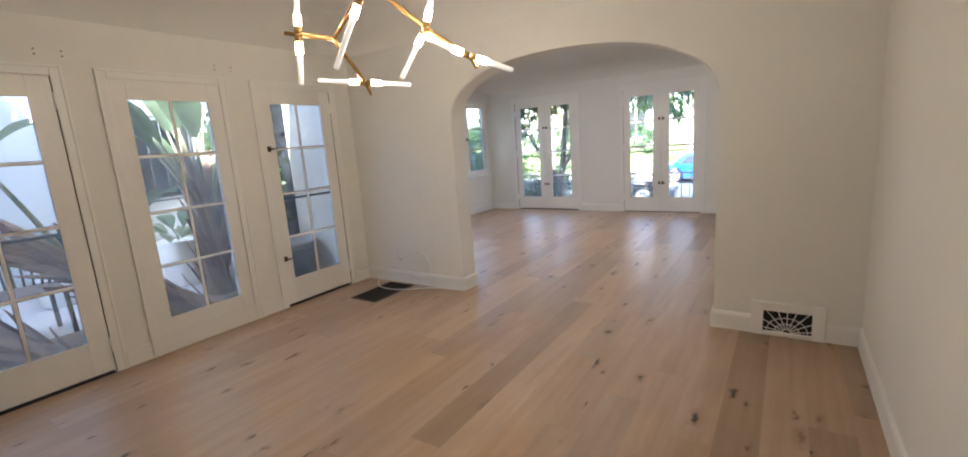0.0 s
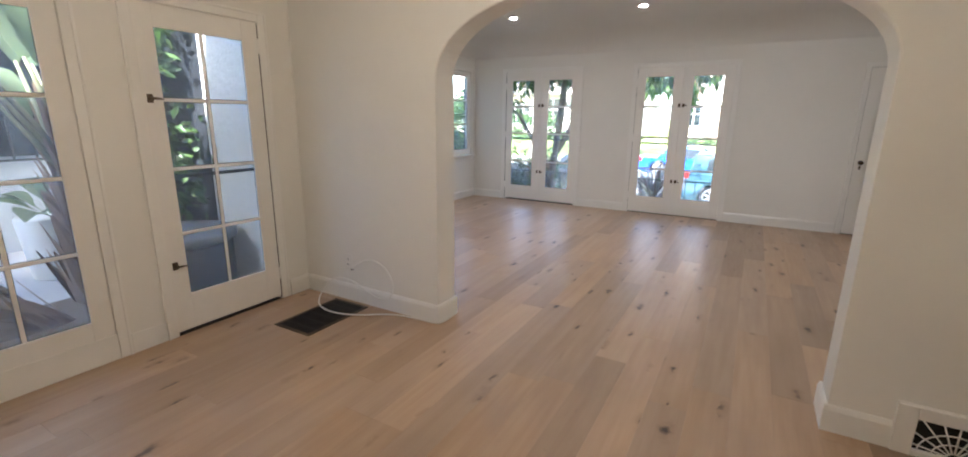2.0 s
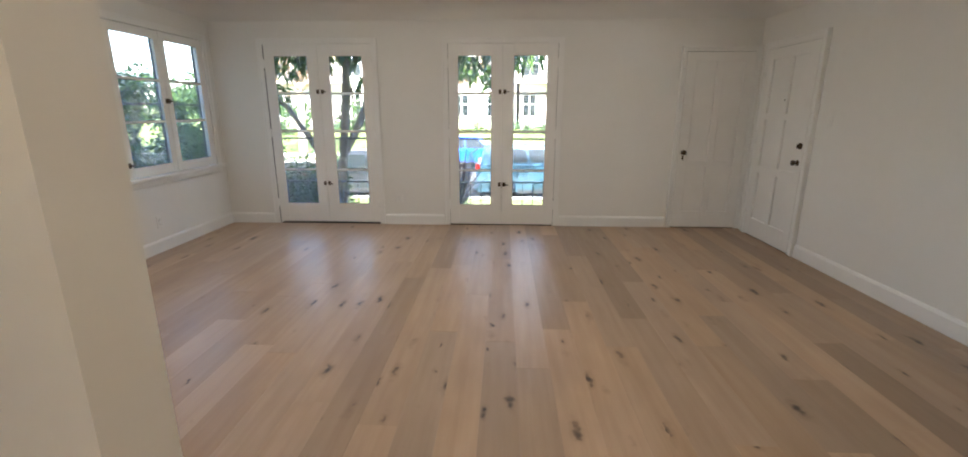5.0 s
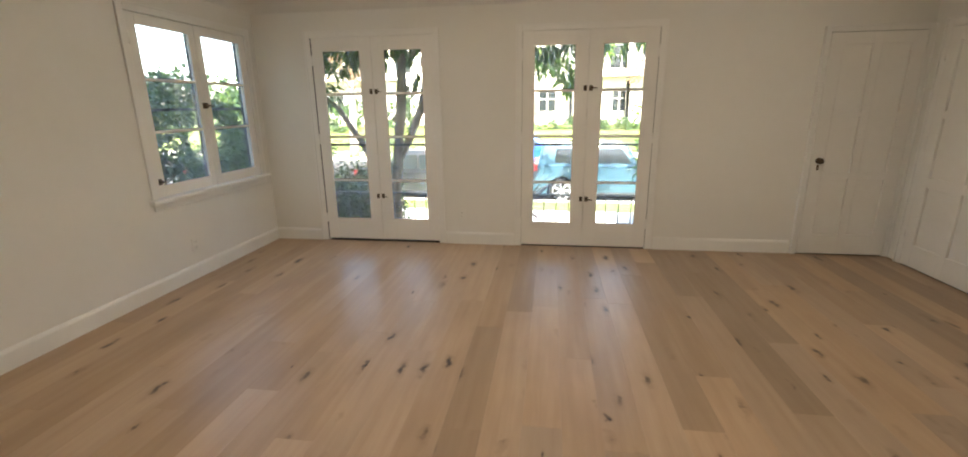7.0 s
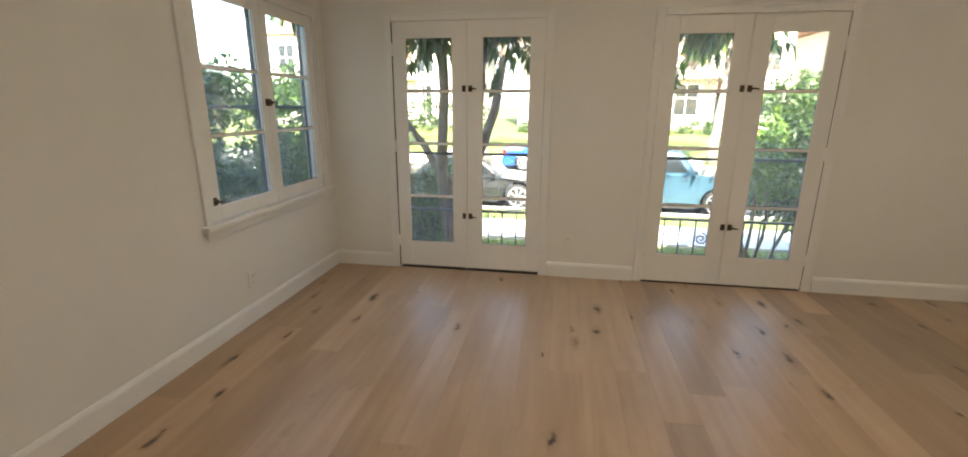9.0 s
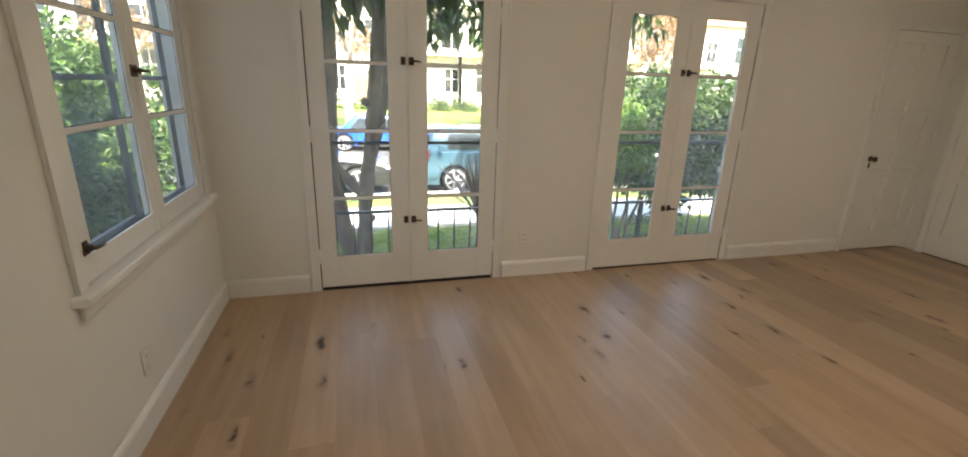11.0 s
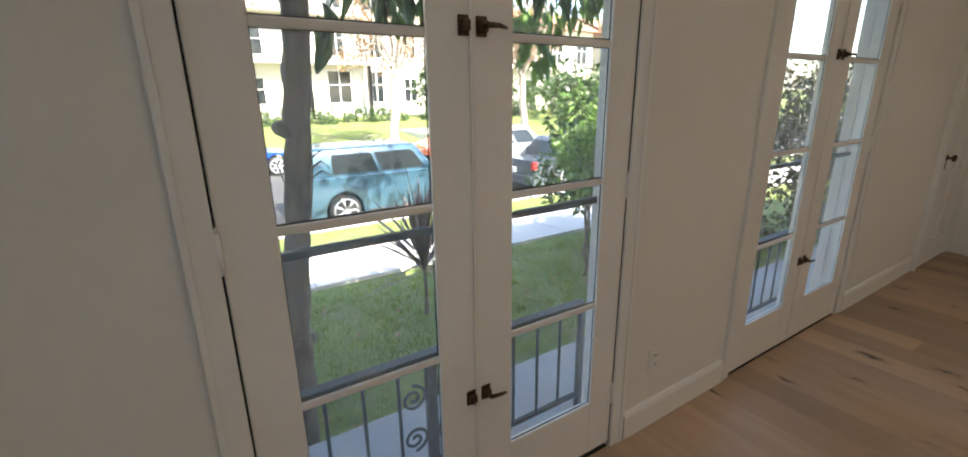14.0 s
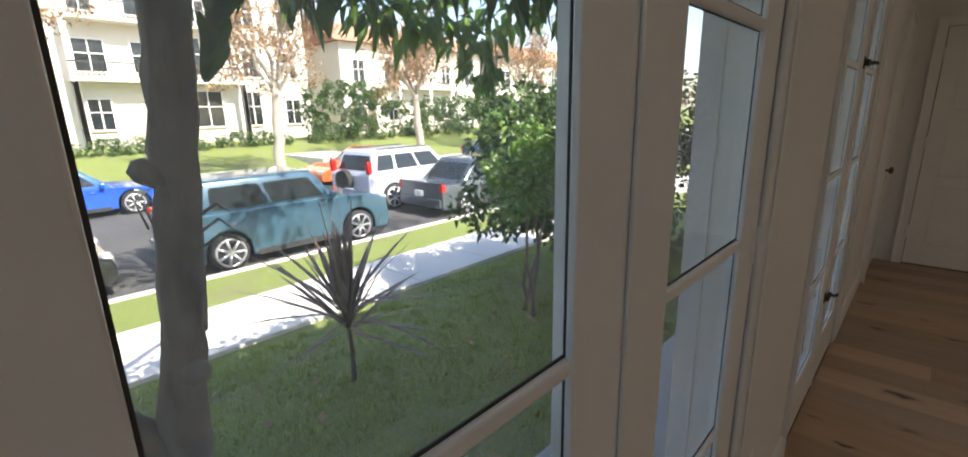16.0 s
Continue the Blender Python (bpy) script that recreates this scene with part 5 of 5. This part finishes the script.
# ---- street trees and houses across the street ----
def street_tree(label, x, y, z, h, lean, seed, mat, n, spread):
    rng = random.Random(seed)
    t = thing("street_tree", label, "tree", "street trees")
    bm = bmesh.new()
    p, r = limb(rng, (x, y, z - 0.1), (x + lean, y, z + h * 0.45), 0.24, 0.15, 0.06)
    add_tube(bm, p, r, 10)
    part("trunk", bm, M_PALE, t)
    top = p[-1]
    tips = []
    for k in range(6):
        a = k * math.tau / 6 + rng.random()
        e = top + Vector((math.cos(a) * spread * 0.6, math.sin(a) * spread * 0.5, h * rng.uniform(0.2, 0.5)))
        q, r = limb(rng, top - Vector((0, 0, rng.uniform(0, 0.6))), e, 0.10, 0.03, 0.12)
        tube_part("limb", q, r, M_PALE, t, 7)
        tips += q[3:]
        for _ in range(5):
            s = q[rng.randrange(3, 7)]
            q2, r2 = limb(rng, s, s + rand_dir(rng) * spread * 0.5 + Vector((0, 0, 0.5)), 0.035, 0.01, 0.08)
            tube_part("limb", q2, r2, M_PALE, t, 5)
            tips += q2[3:]
    bm = bmesh.new()
    cl = [(rng.choice(tips) + rand_dir(rng) * 0.5, rng.uniform(0.25, 0.55)) for _ in range(n)]
    crown(bm, rng, cl, 34, 0.12, 0.09, 0.2)
    part("crown", bm, mat, t)


street_tree("pale-barked street tree with sparse russet leaves", 3.8, 28.0, -1.1, 8.5, 0.25, 21, M_RUSSET, 170, 3.4)
street_tree("pale-barked street tree with sparse russet leaves", 11.5, 28.2, -1.1, 8.0, -0.2, 22, M_RUSSET, 190, 3.2)
street_tree("pale-barked street tree with sparse russet leaves", -4.5, 28.0, -1.1, 8.5, 0.2, 23, M_RUSSET, 160, 3.4)
street_tree("pale-barked street tree with sparse russet leaves", 20.0, 28.0, -1.1, 8.5, 0.2, 24, M_RUSSET, 200, 3.4)
street_tree("pale-barked street tree with sparse russet leaves", -12.5, 28.0, -1.1, 8.5, 0.2, 25, M_RUSSET, 180, 3.4)


def house(label, x0, x1, y, base, storeys, seed, balcony=True, mat=M_WHITEHOUSE):
    rng = random.Random(seed)
    h = thing("house", label, "house", "houses across the street")
    top = base + storeys * 3.1 + 0.5
    box_part("wall", (x0, y, base - 0.8), (x1, y + 9, top), mat, h, 0.03)
    bm = bmesh.new()
    extruded(bm, [(y - 0.6, top), (y + 9.6, top), (y + 4.5, top + 2.2)], "x", x0 - 0.5, x1 + 0.5)
    part("roof", bm, M_ROOF, h, "clay tile roof")
    n = max(3, int((x1 - x0) / 2.6))
    for s in range(storeys):
        z0 = base + 0.7 + 3.1 * s
        for k in range(n):
            x = x0 + (k + 0.5) * (x1 - x0) / n
            wide = rng.choice((0.5, 0.65, 0.8))
            hh = 1.6 if rng.random() < 0.7 else 2.1
            w = box_part("window", (x - wide, y - 0.05, z0), (x + wide, y - 0.01, z0 + hh), M_CARGLASS, h, 0.01, "dark window")
            for lo, hi in (((x - wide - 0.07, y - 0.12, z0 - 0.07), (x - wide, y - 0.005, z0 + hh + 0.07)), ((x + wide, y - 0.12, z0 - 0.07), (x + wide + 0.07, y - 0.005, z0 + hh + 0.07)), ((x - wide, y - 0.12, z0 + hh), (x + wide, y - 0.006, z0 + hh + 0.07)), ((x - wide - 0.1, y - 0.16, z0 - 0.1), (x + wide + 0.1, y - 0.006, z0 - 0.07)), ((x - 0.03, y - 0.09, z0), (x + 0.03, y - 0.055, z0 + hh)), ((x - wide, y - 0.085, z0 + hh * 0.55), (x + wide, y - 0.056, z0 + hh * 0.55 + 0.05))):
                box_part("frame", lo, hi, M_TRIM, w, 0)
        if balcony and s >= 1:
            bx0, bx1 = x0 + 0.3 * (x1 - x0), x0 + 0.75 * (x1 - x0)
            zb = base + 3.1 * s + 0.1
            b = box_part("balcony", (bx0, y - 1.1, zb), (bx1, y - 0.001, zb + 0.16), mat, h, 0.01)
            box_part("handrail", (bx0, y - 1.1, zb + 0.95), (bx1, y - 1.03, zb + 1.02), M_IRON, b, 0)
            for k in range(int((bx1 - bx0) / 0.22)):
                xx = bx0 + 0.1 + k * 0.22
                box_part("baluster", (xx - 0.015, y - 1.08, zb + 0.16), (xx + 0.015, y - 1.05, zb + 0.95), M_IRON, b, 0)
            for xx in (bx0 + 0.15, (bx0 + bx1) / 2, bx1 - 0.15):
                box_part("column", (xx - 0.14, y - 1.08, base - 0.5), (xx + 0.14, y - 0.8, zb - 0.001), mat, b, 0.02)
    box_part("front_door", (x0 + 0.12 * (x1 - x0), y - 0.06, base - 0.2), (x0 + 0.12 * (x1 - x0) + 1.1, y - 0.01, base + 2.0), M_BARK, h, 0.01)


house("white three-storey stucco house with balconies and clay roof", -6.5, 12.5, 42.0, 0.2, 3, 31)
house("pale two-storey stucco house with clay roof", 15.5, 31.0, 42.5, 0.2, 2, 32)
house("white two-storey stucco house with clay roof", -27.0, -9.5, 42.0, 0.2, 2, 33)
house("pale two-storey stucco house with clay roof", 34.0, 52.0, 43.0, 0.2, 2, 34)
shrub("far_hedge", "clipped green hedge on top of the far lawn", [((-6.0, 36.6, -0.3), (8.5, 37.6, 0.45), 120)], 40, 0.2, M_LEAF2, 41)
shrub("far_bush", "large dark bush beside the far house", [((9.8, 36.0, -0.3), (16.0, 38.5, 3.4), 190)], 40, 0.25, M_LEAF2, 42)
shrub("far_bush", "dark bush far along the street", [((17, 35.0, -0.3), (30.0, 38.5, 2.6), 180)], 32, 0.3, M_LEAF2, 43)
shrub("far_bush", "dark bush before a white house", [((-20, 36.0, -0.3), (-8, 38.5, 1.8), 120)], 32, 0.3, M_LEAF2, 44)

# ---- patio ----
structure(box_part("patio_floor", (-12.0, -4.5, -0.5), (PATIO_OUT - 0.002, 4.6, -0.12), M_CONC, None, 0), "grey concrete patio floor", "patio")
wall("wall_courtyard", "x", -7.9, -7.6, -4.9, 4.58, 3.4, [], M_COURT, "white courtyard wall behind the plants", -0.5)
# raised and lengthened out of view so no sun reaches the hedge
wall("wall_side", "y", ARCH1 + 0.3, ARCH1 + 0.55, -12.5, LEFT_OUT, 8.0, [], M_STUCCO, "rough stucco side wall, made taller and longer to shade the hedge", -0.5)
structure(box_part("wall_return", (-4.78, 3.98, -0.3), (PATIO_OUT - 0.002, ARCH0 - 0.004, 3.0), M_PALESTUCCO, None, 0.01), "pale rough stucco wall beside the patio door", "wall")
# flat panel added where the patio has a dark, shaded opening
structure(box_part("door_7", (-6.3, 3.985, -0.12), (-4.784, ARCH0 - 0.004, 2.6), M_DARK_OPENING, None, 0.01), "near-black panel standing in for a shaded opening on the patio", "gate")
# barred window in the courtyard wall
v = thing("barred_window", "dark window with iron bars in the courtyard wall", "window")
box_part("glass", (-7.598, 2.9, 0.9), (-7.57, 4.3, 2.0), M_CARGLASS, v, 0.002)
for k in range(8):
    y = 2.95 + k * 0.186
    tube_part("bar", [(-7.54, y, 0.86), (-7.54, y, 2.04)], 0.011, M_IRON, v, 6)
for z in (0.86, 1.4, 2.04):
    box_part("cross_bar", (-7.56, 2.88, z - 0.012), (-7.525, 4.32, z + 0.012), M_IRON, v, 0.002)


def frond(bm, p, d, L, w, rng):
    """Long paddle leaf with a stalk, folded along its rib and torn at the edge."""
    d = d.normalized()
    side = d.cross(Vector((0, 0, 1))).normalized()
    prev = None
    n = 9
    for k in range(n + 1):
        s = k / n
        q = p + d * L * s - Vector((0, 0, 0.30 * L * s * s))
        ww = 0.02 if s < 0.35 else w * math.sin(math.pi * min(1, (s - 0.33) / 0.67) ** 0.75) * rng.uniform(0.8, 1.0) + 0.004
        up = Vector((0, 0, 0.3 * ww))
        cur = (bm.verts.new(q + side * ww / 2 + up), bm.verts.new(q), bm.verts.new(q - side * ww / 2 + up))
        if prev:
            bm.faces.new((prev[0], prev[1], cur[1], cur[0]))
            bm.faces.new((prev[1], prev[2], cur[2], cur[1]))
        prev = cur


def palm(at, lean, h, seed, n=16, r0=0.13, stalks=(1.0, 1.45)):
    """Giant strelitzia: a trunk wrapped in crossing dry leaf bases, long stalks and broad paddle leaves."""
    rng = random.Random(seed)
    t = thing("strelitzia", "giant strelitzia with shaggy brown trunk and paddle leaves", "plant", "patio strelitzias")
    x, y, z = at
    pts = [(x + lean[0] * k / 8, y + lean[1] * k / 8, z + h * k / 8) for k in range(9)]
    bm = bmesh.new()
    add_tube(bm, pts, [r0 * (0.82 + 0.12 * math.sin(k * 2.1)) for k in range(9)], 12)
    part("trunk", bm, M_HUSK, t)
    bm = bmesh.new()
    up = (Vector(pts[-1]) - Vector(pts[0])).normalized()
    for k in range(110):
        s = rng.random()
        i = min(7, int(s * 8))
        c = Vector(pts[i]).lerp(Vector(pts[i + 1]), s * 8 - i)
        a = rng.uniform(0, math.tau)
        o = Vector((math.cos(a), math.sin(a), 0))
        q = o.cross(up).normalized()
        L, w = rng.uniform(0.28, 0.6), rng.uniform(0.03, 0.07)
        d = (up + q * rng.choice((-1, 1)) * rng.uniform(0.1, 0.45) + o * rng.uniform(0.05, 0.3)).normalized()
        side = d.cross(o).normalized()
        prev = None
        for f, wd in ((0, 1.0), (0.4, 0.9), (0.8, 0.5), (1.0, 0.12)):
            e = c + o * r0 * 0.8 + d * L * f + o * 0.05 * f * f
            cur = (bm.verts.new(e + side * w * wd), bm.verts.new(e + o * 0.012 * wd), bm.verts.new(e - side * w * wd))
            if prev:
                bm.faces.new((prev[0], prev[1], cur[1], cur[0]))
                bm.faces.new((prev[1], prev[2], cur[2], cur[1]))
            prev = cur
    part("dry_leaf_bases", bm, M_DRYLEAF, t, "torn brown dry leaf bases")
    top = Vector(pts[-1])
    bm, bl = bmesh.new(), bmesh.new()
    for k in range(n):
        a = k * 2.4 + rng.random() * 0.5
        el = rng.uniform(*stalks)
        d = Vector((math.cos(a) * math.cos(el), math.sin(a) * math.cos(el), math.sin(el)))
        p0 = top - up * rng.uniform(0.0, 0.45 * h)
        L = rng.uniform(0.7, 1.3)
        bend = Vector((d.x, d.y, 0)) * 0.12 * L
        p1 = p0 + d * L + bend
        add_tube(bm, [p0, p0 + d * L * 0.5 + bend * 0.3, p1], [0.028, 0.019, 0.011], 7)
        paddle(bl, p1 - d * 0.02, (d + bend * 2).normalized(), rng.uniform(0.55, 0.9), rng.uniform(0.2, 0.32), rng)
    part("stalks", bm, M_STALK, t)
    part("paddle_leaves", bl, M_PALM, t)


def paddle(bm, p, d, L, w, rng):
    """Broad leaf folded along its rib, arching over, split at the edge."""
    side = d.cross(Vector((0, 0, 1))).normalized()
    n, prev = 10, None
    for k in range(n + 1):
        s = k / n
        q = p + d * L * s - Vector((0, 0, 0.35 * L * s * s))
        ww = w * math.sin(math.pi * min(0.97, s * 0.93 + 0.04)) ** 0.7 * rng.uniform(0.82, 1.0)
        lift = Vector((0, 0, 0.22 * ww))
        cur = (bm.verts.new(q + side * ww / 2 + lift), bm.verts.new(q), bm.verts.new(q - side * ww / 2 + lift))
        if prev:
            for u, v in ((0, 1), (1, 2)):
                bm.faces.new((prev[u], prev[v], cur[v], cur[u])).smooth = True
        prev = cur


palm((-5.0, 3.12, -0.12), (-0.28, 0.12, 0), 1.15, 51, 18, 0.12)
palm((-4.72, 2.85, -0.12), (-0.35, -0.95, 0), 0.75, 52, 3, 0.12, (0.8, 1.2))
palm((-4.68, 1.72, -0.12), (-0.5, -0.95, 0), 0.75, 53, 5, 0.11, (0.8, 1.3))


def pot(x, y, r, h, seed):
    rng = random.Random(seed)
    p = thing("plant_pot", "white round pot with a broad-leaved plant", "plant pot", "patio pots")
    tube_part("pot", [(x, y, -0.12), (x, y, -0.10), (x, y, -0.12 + h), (x, y, -0.10 + h)], [r * 0.78, r * 0.8, r, r * 0.93], M_POT, p, 28)
    bm = bmesh.new()
    for k in range(12):
        a = rng.uniform(0, math.tau)
        el = rng.uniform(0.3, 1.2)
        frond(bm, Vector((x, y, h - 0.14)), Vector((math.cos(a) * math.cos(el), math.sin(a) * math.cos(el), math.sin(el))), rng.uniform(0.5, 0.8), rng.uniform(0.18, 0.3), rng)
    part("leaves", bm, M_PALM, p)


pot(-6.3, 3.35, 0.27, 0.55, 61)
pot(-5.75, 3.9, 0.24, 0.45, 62)
pot(-6.9, 2.3, 0.25, 0.5, 63)

shrub("patio_shrub", "dark leafy shrub before the shaded opening", [((-5.75, 3.62, 0.45), (-4.98, 3.9, 2.15), 60)], 34, 0.14, M_LEAF, 64, [((-5.4, 3.75, -0.12), (-5.4, 3.75, 0.9)), ((-5.15, 3.7, -0.12), (-5.1, 3.75, 0.8))])

# air-conditioning unit by the patio door
ac = thing("air_conditioner", "grey outdoor air-conditioning unit with round fan guard", "air conditioner")
tube_part("housing", [(-4.6, 3.58, z) for z in (-0.12, -0.09, 0.36, 0.40)], [0.33, 0.35, 0.35, 0.34], M_GREYMETAL, ac, 36)
tube_part("fan_shroud", [(-4.6, 3.58, z) for z in (0.395, 0.42, 0.46, 0.475, 0.47, 0.44)], [0.35, 0.385, 0.385, 0.37, 0.34, 0.33], M_RIMPLASTIC, ac, 40, "pale grey rim")
tube_part("fan_well", [(-4.6, 3.58, 0.4405), (-4.6, 3.58, 0.443)], [0.325, 0.325], M_BLACK, ac, 32)
for r in (0.07, 0.14, 0.21, 0.28, 0.325):
    tube_part("guard_ring", [(-4.6 + r * math.cos(k * math.tau / 32), 3.58 + r * math.sin(k * math.tau / 32), 0.462) for k in range(33)], 0.003, M_GREYMETAL, ac, 5)
for k in range(8):
    a = k * math.tau / 8
    tube_part("guard_spoke", [(-4.6, 3.58, 0.466), (-4.6 + 0.335 * math.cos(a), 3.58 + 0.335 * math.sin(a), 0.466)], 0.004, M_GREYMETAL, ac, 5)

# curved slat-back garden chair
gc = thing("garden_chair", "dark brown garden chair with curved slatted back", "chair")
X, Y = -5.7, 1.75
box_part("seat", (X - 0.26, Y - 0.26, 0.30), (X + 0.26, Y + 0.26, 0.34), M_WICKER, gc, 0.015)
for sx in (-1, 1):
    for sy in (-1, 1):
        tube_part("leg", [(X + sx * 0.24, Y + sy * 0.24, -0.12), (X + sx * 0.23, Y + sy * 0.23, 0.30)], 0.02, M_WICKER, gc)
tops = []
for k in range(13):
    a = math.pi * 0.5 + math.pi * k / 12
    bx_, by_ = X + 0.02 + 0.30 * math.cos(a) * 1.0, Y + 0.30 * math.sin(a)
    hgt = 0.62 + 0.12 * math.sin(math.pi * k / 12)
    tops.append((bx_ - 0.03, by_, hgt))
    tube_part("back_slat", [(X + 0.24 * math.cos(a), Y + 0.25 * math.sin(a), 0.335), (bx_ - 0.03, by_, hgt)], 0.010, M_WICKER, gc, 6)
tube_part("back_rail", tops, 0.02, M_WICKER, gc, 8)

# raised dark dots stand in for screw holes above the patio doors
for y in (1.70, 1.83, 2.76, 2.89):
    a = thing("screw_hole", "tiny dark dots standing in for screw holes in the white plaster", "wall anchor", "screw anchors")
    for z in (2.075, 2.105):
        tube_part("anchor", [(PATIO + 0.0005, y, z), (PATIO + 0.003, y, z)], [0.005, 0.004], M_BRONZE, a, 8)

# ---- grass blades on the near lawn ----
rng = random.Random(71)
verts, faces = [], []
tufts = [(rng.uniform(-6.0, 3.0), 9.62 + 4.0 * rng.random(), rng.uniform(0.03, 0.12), rng.uniform(0.7, 1.5)) for _ in range(1500)]
for n in range(64000):
    tx, ty, tr_, tall = tufts[n % 1500]
    x, y = (rng.gauss(tx, tr_), min(13.65, max(9.62, rng.gauss(ty, tr_)))) if n % 3 else (rng.uniform(-6.0, 3.0), 9.62 + 4.0 * rng.random())
    z = np.interp(y, [9.6, 11.5, 13.6], [-0.72, -0.86, -1.13])
    a, hgt = rng.uniform(0, math.tau), rng.uniform(0.025, 0.06) * (tall if n % 3 else 0.7)
    dx, dy = math.cos(a) * 0.005, math.sin(a) * 0.005
    lx, ly = rng.gauss(0, 0.028), rng.gauss(0, 0.028)
    i = len(verts)
    verts += [(x - dx, y - dy, z - 0.01), (x + dx, y + dy, z - 0.01), (x + lx, y + ly, z + hgt)]
    faces.append((i, i + 1, i + 2))
me = bpy.data.meshes.new("grass")
me.from_pydata(verts, [], faces)
me.materials.append(M_GRASS)
tagged(new("grass", me), "short green lawn grass", "grass", kind="stuff")
rng = random.Random(72)
verts, faces = [], []
for _ in range(90):
    x, y = rng.uniform(-5.5, 1.5), rng.uniform(9.8, 13.2)
    z = np.interp(y, [9.6, 11.5, 13.6], [-0.72, -0.86, -1.13]) + 0.03
    a, L = rng.uniform(0, math.tau), rng.uniform(0.03, 0.08)
    c, s = math.cos(a), math.sin(a)
    i = len(verts)
    verts += [(x, y, z), (x + L * c - 0.4 * L * s, y + L * s + 0.4 * L * c, z + 0.012), (x + 2 * L * c, y + 2 * L * s, z), (x + L * c + 0.4 * L * s, y + L * s - 0.4 * L * c, z + 0.008)]
    faces.append((i, i + 1, i + 2, i + 3))
me = bpy.data.meshes.new("fallen_leaves")
me.from_pydata(verts, [], faces)
me.materials.append(M_RUSSET)
tagged(new("fallen_leaves", me), "dry fallen leaves on the lawn", "leaves", kind="stuff")

# ---- oak planks ----
floor = structure(new("floor"), "wide pale oak planks with dark knots, satin finish", "floor")
rng = random.Random(3)
PW = 0.1785
EDGE = -1.469                         # one long joint, from which the rows are counted
JOINTS = {-1: (3.84, 5.58, 7.4), -3: (2.9, 4.80, 6.6), 0: (4.2, 6.05, 8.0), 1: (4.6, 6.5, 8.35), 2: (3.9, 5.84, 7.6)}
DARK = {(-1, 3.84), (-3, 2.9), (1, 6.5), (4, 4.6)}


def plank_mesh(w, l, mat):
    x, y, b = w / 2 - 0.0001, l / 2 - 0.0002, 0.0006
    v = [(-x, -y, -0.02), (x, -y, -0.02), (x, y, -0.02), (-x, y, -0.02), (-x, -y, -b), (x, -y, -b), (x, y, -b), (-x, y, -b), (-x + b, -y + b, 0), (x - b, -y + b, 0), (x - b, y - b, 0), (-x + b, y - b, 0)]
    f = [(8, 9, 10, 11)]
    for o in (0, 4):
        f += [(o + k, o + (k + 1) % 4, o + 4 + (k + 1) % 4, o + 4 + k) for k in range(4)]
    me = bpy.data.meshes.new("plank")
    me.from_pydata(v, [], f)
    me.materials.append(mat)
    return me


row = math.floor((LEFT - EDGE) / PW)
while EDGE + row * PW < RIGHT - 0.004:
    x0, x1 = max(LEFT, EDGE + row * PW), min(RIGHT, EDGE + (row + 1) * PW)
    start = BACK if x1 > PATIO and x0 < DRIGHT else ARCH1
    cuts = [start]
    known = [j for j in JOINTS.get(row, ()) if j > start]
    goal = known[0] if known else FAR
    while goal - cuts[-1] > 2.3:
        cuts.append(cuts[-1] + (rng.uniform(0.5, 2.0) if len(cuts) == 1 else rng.choice((1.0, 1.3, 1.6, 1.9, 2.1))))
    cuts += [j for j in known if j > cuts[-1] + 0.05] + [FAR]
    for y0, y1 in zip(cuts, cuts[1:]):
        xa, xb = x0, x1
        if (y0 + y1) / 2 < ARCH0:
            xa, xb = max(x0, PATIO), min(x1, DRIGHT)
        # the boards by the entry are drawn from the browner oak materials
        oak_mix = (M_OAK, M_OAK_BROWN, M_OAK_BROWN, M_OAK_DARK) if xa > -1.2 and y1 > 5.2 else (M_OAK_PALE, M_OAK, M_OAK, M_OAK, M_OAK_BROWN) if xa > -2.6 else (M_OAK_PALE, M_OAK, M_OAK)
        mat = rng.choice(oak_mix)
        if (row, round(y0, 2)) in DARK:
            mat = M_OAK_BROWN
        if xb - xa > 0.01:
            o = new("plank", plank_mesh(xb - xa, y1 - y0, mat))
            o.parent, o.location = floor, ((xa + xb) / 2, (y0 + y1) / 2, rng.uniform(-0.0005, 0.0))
    row += 1
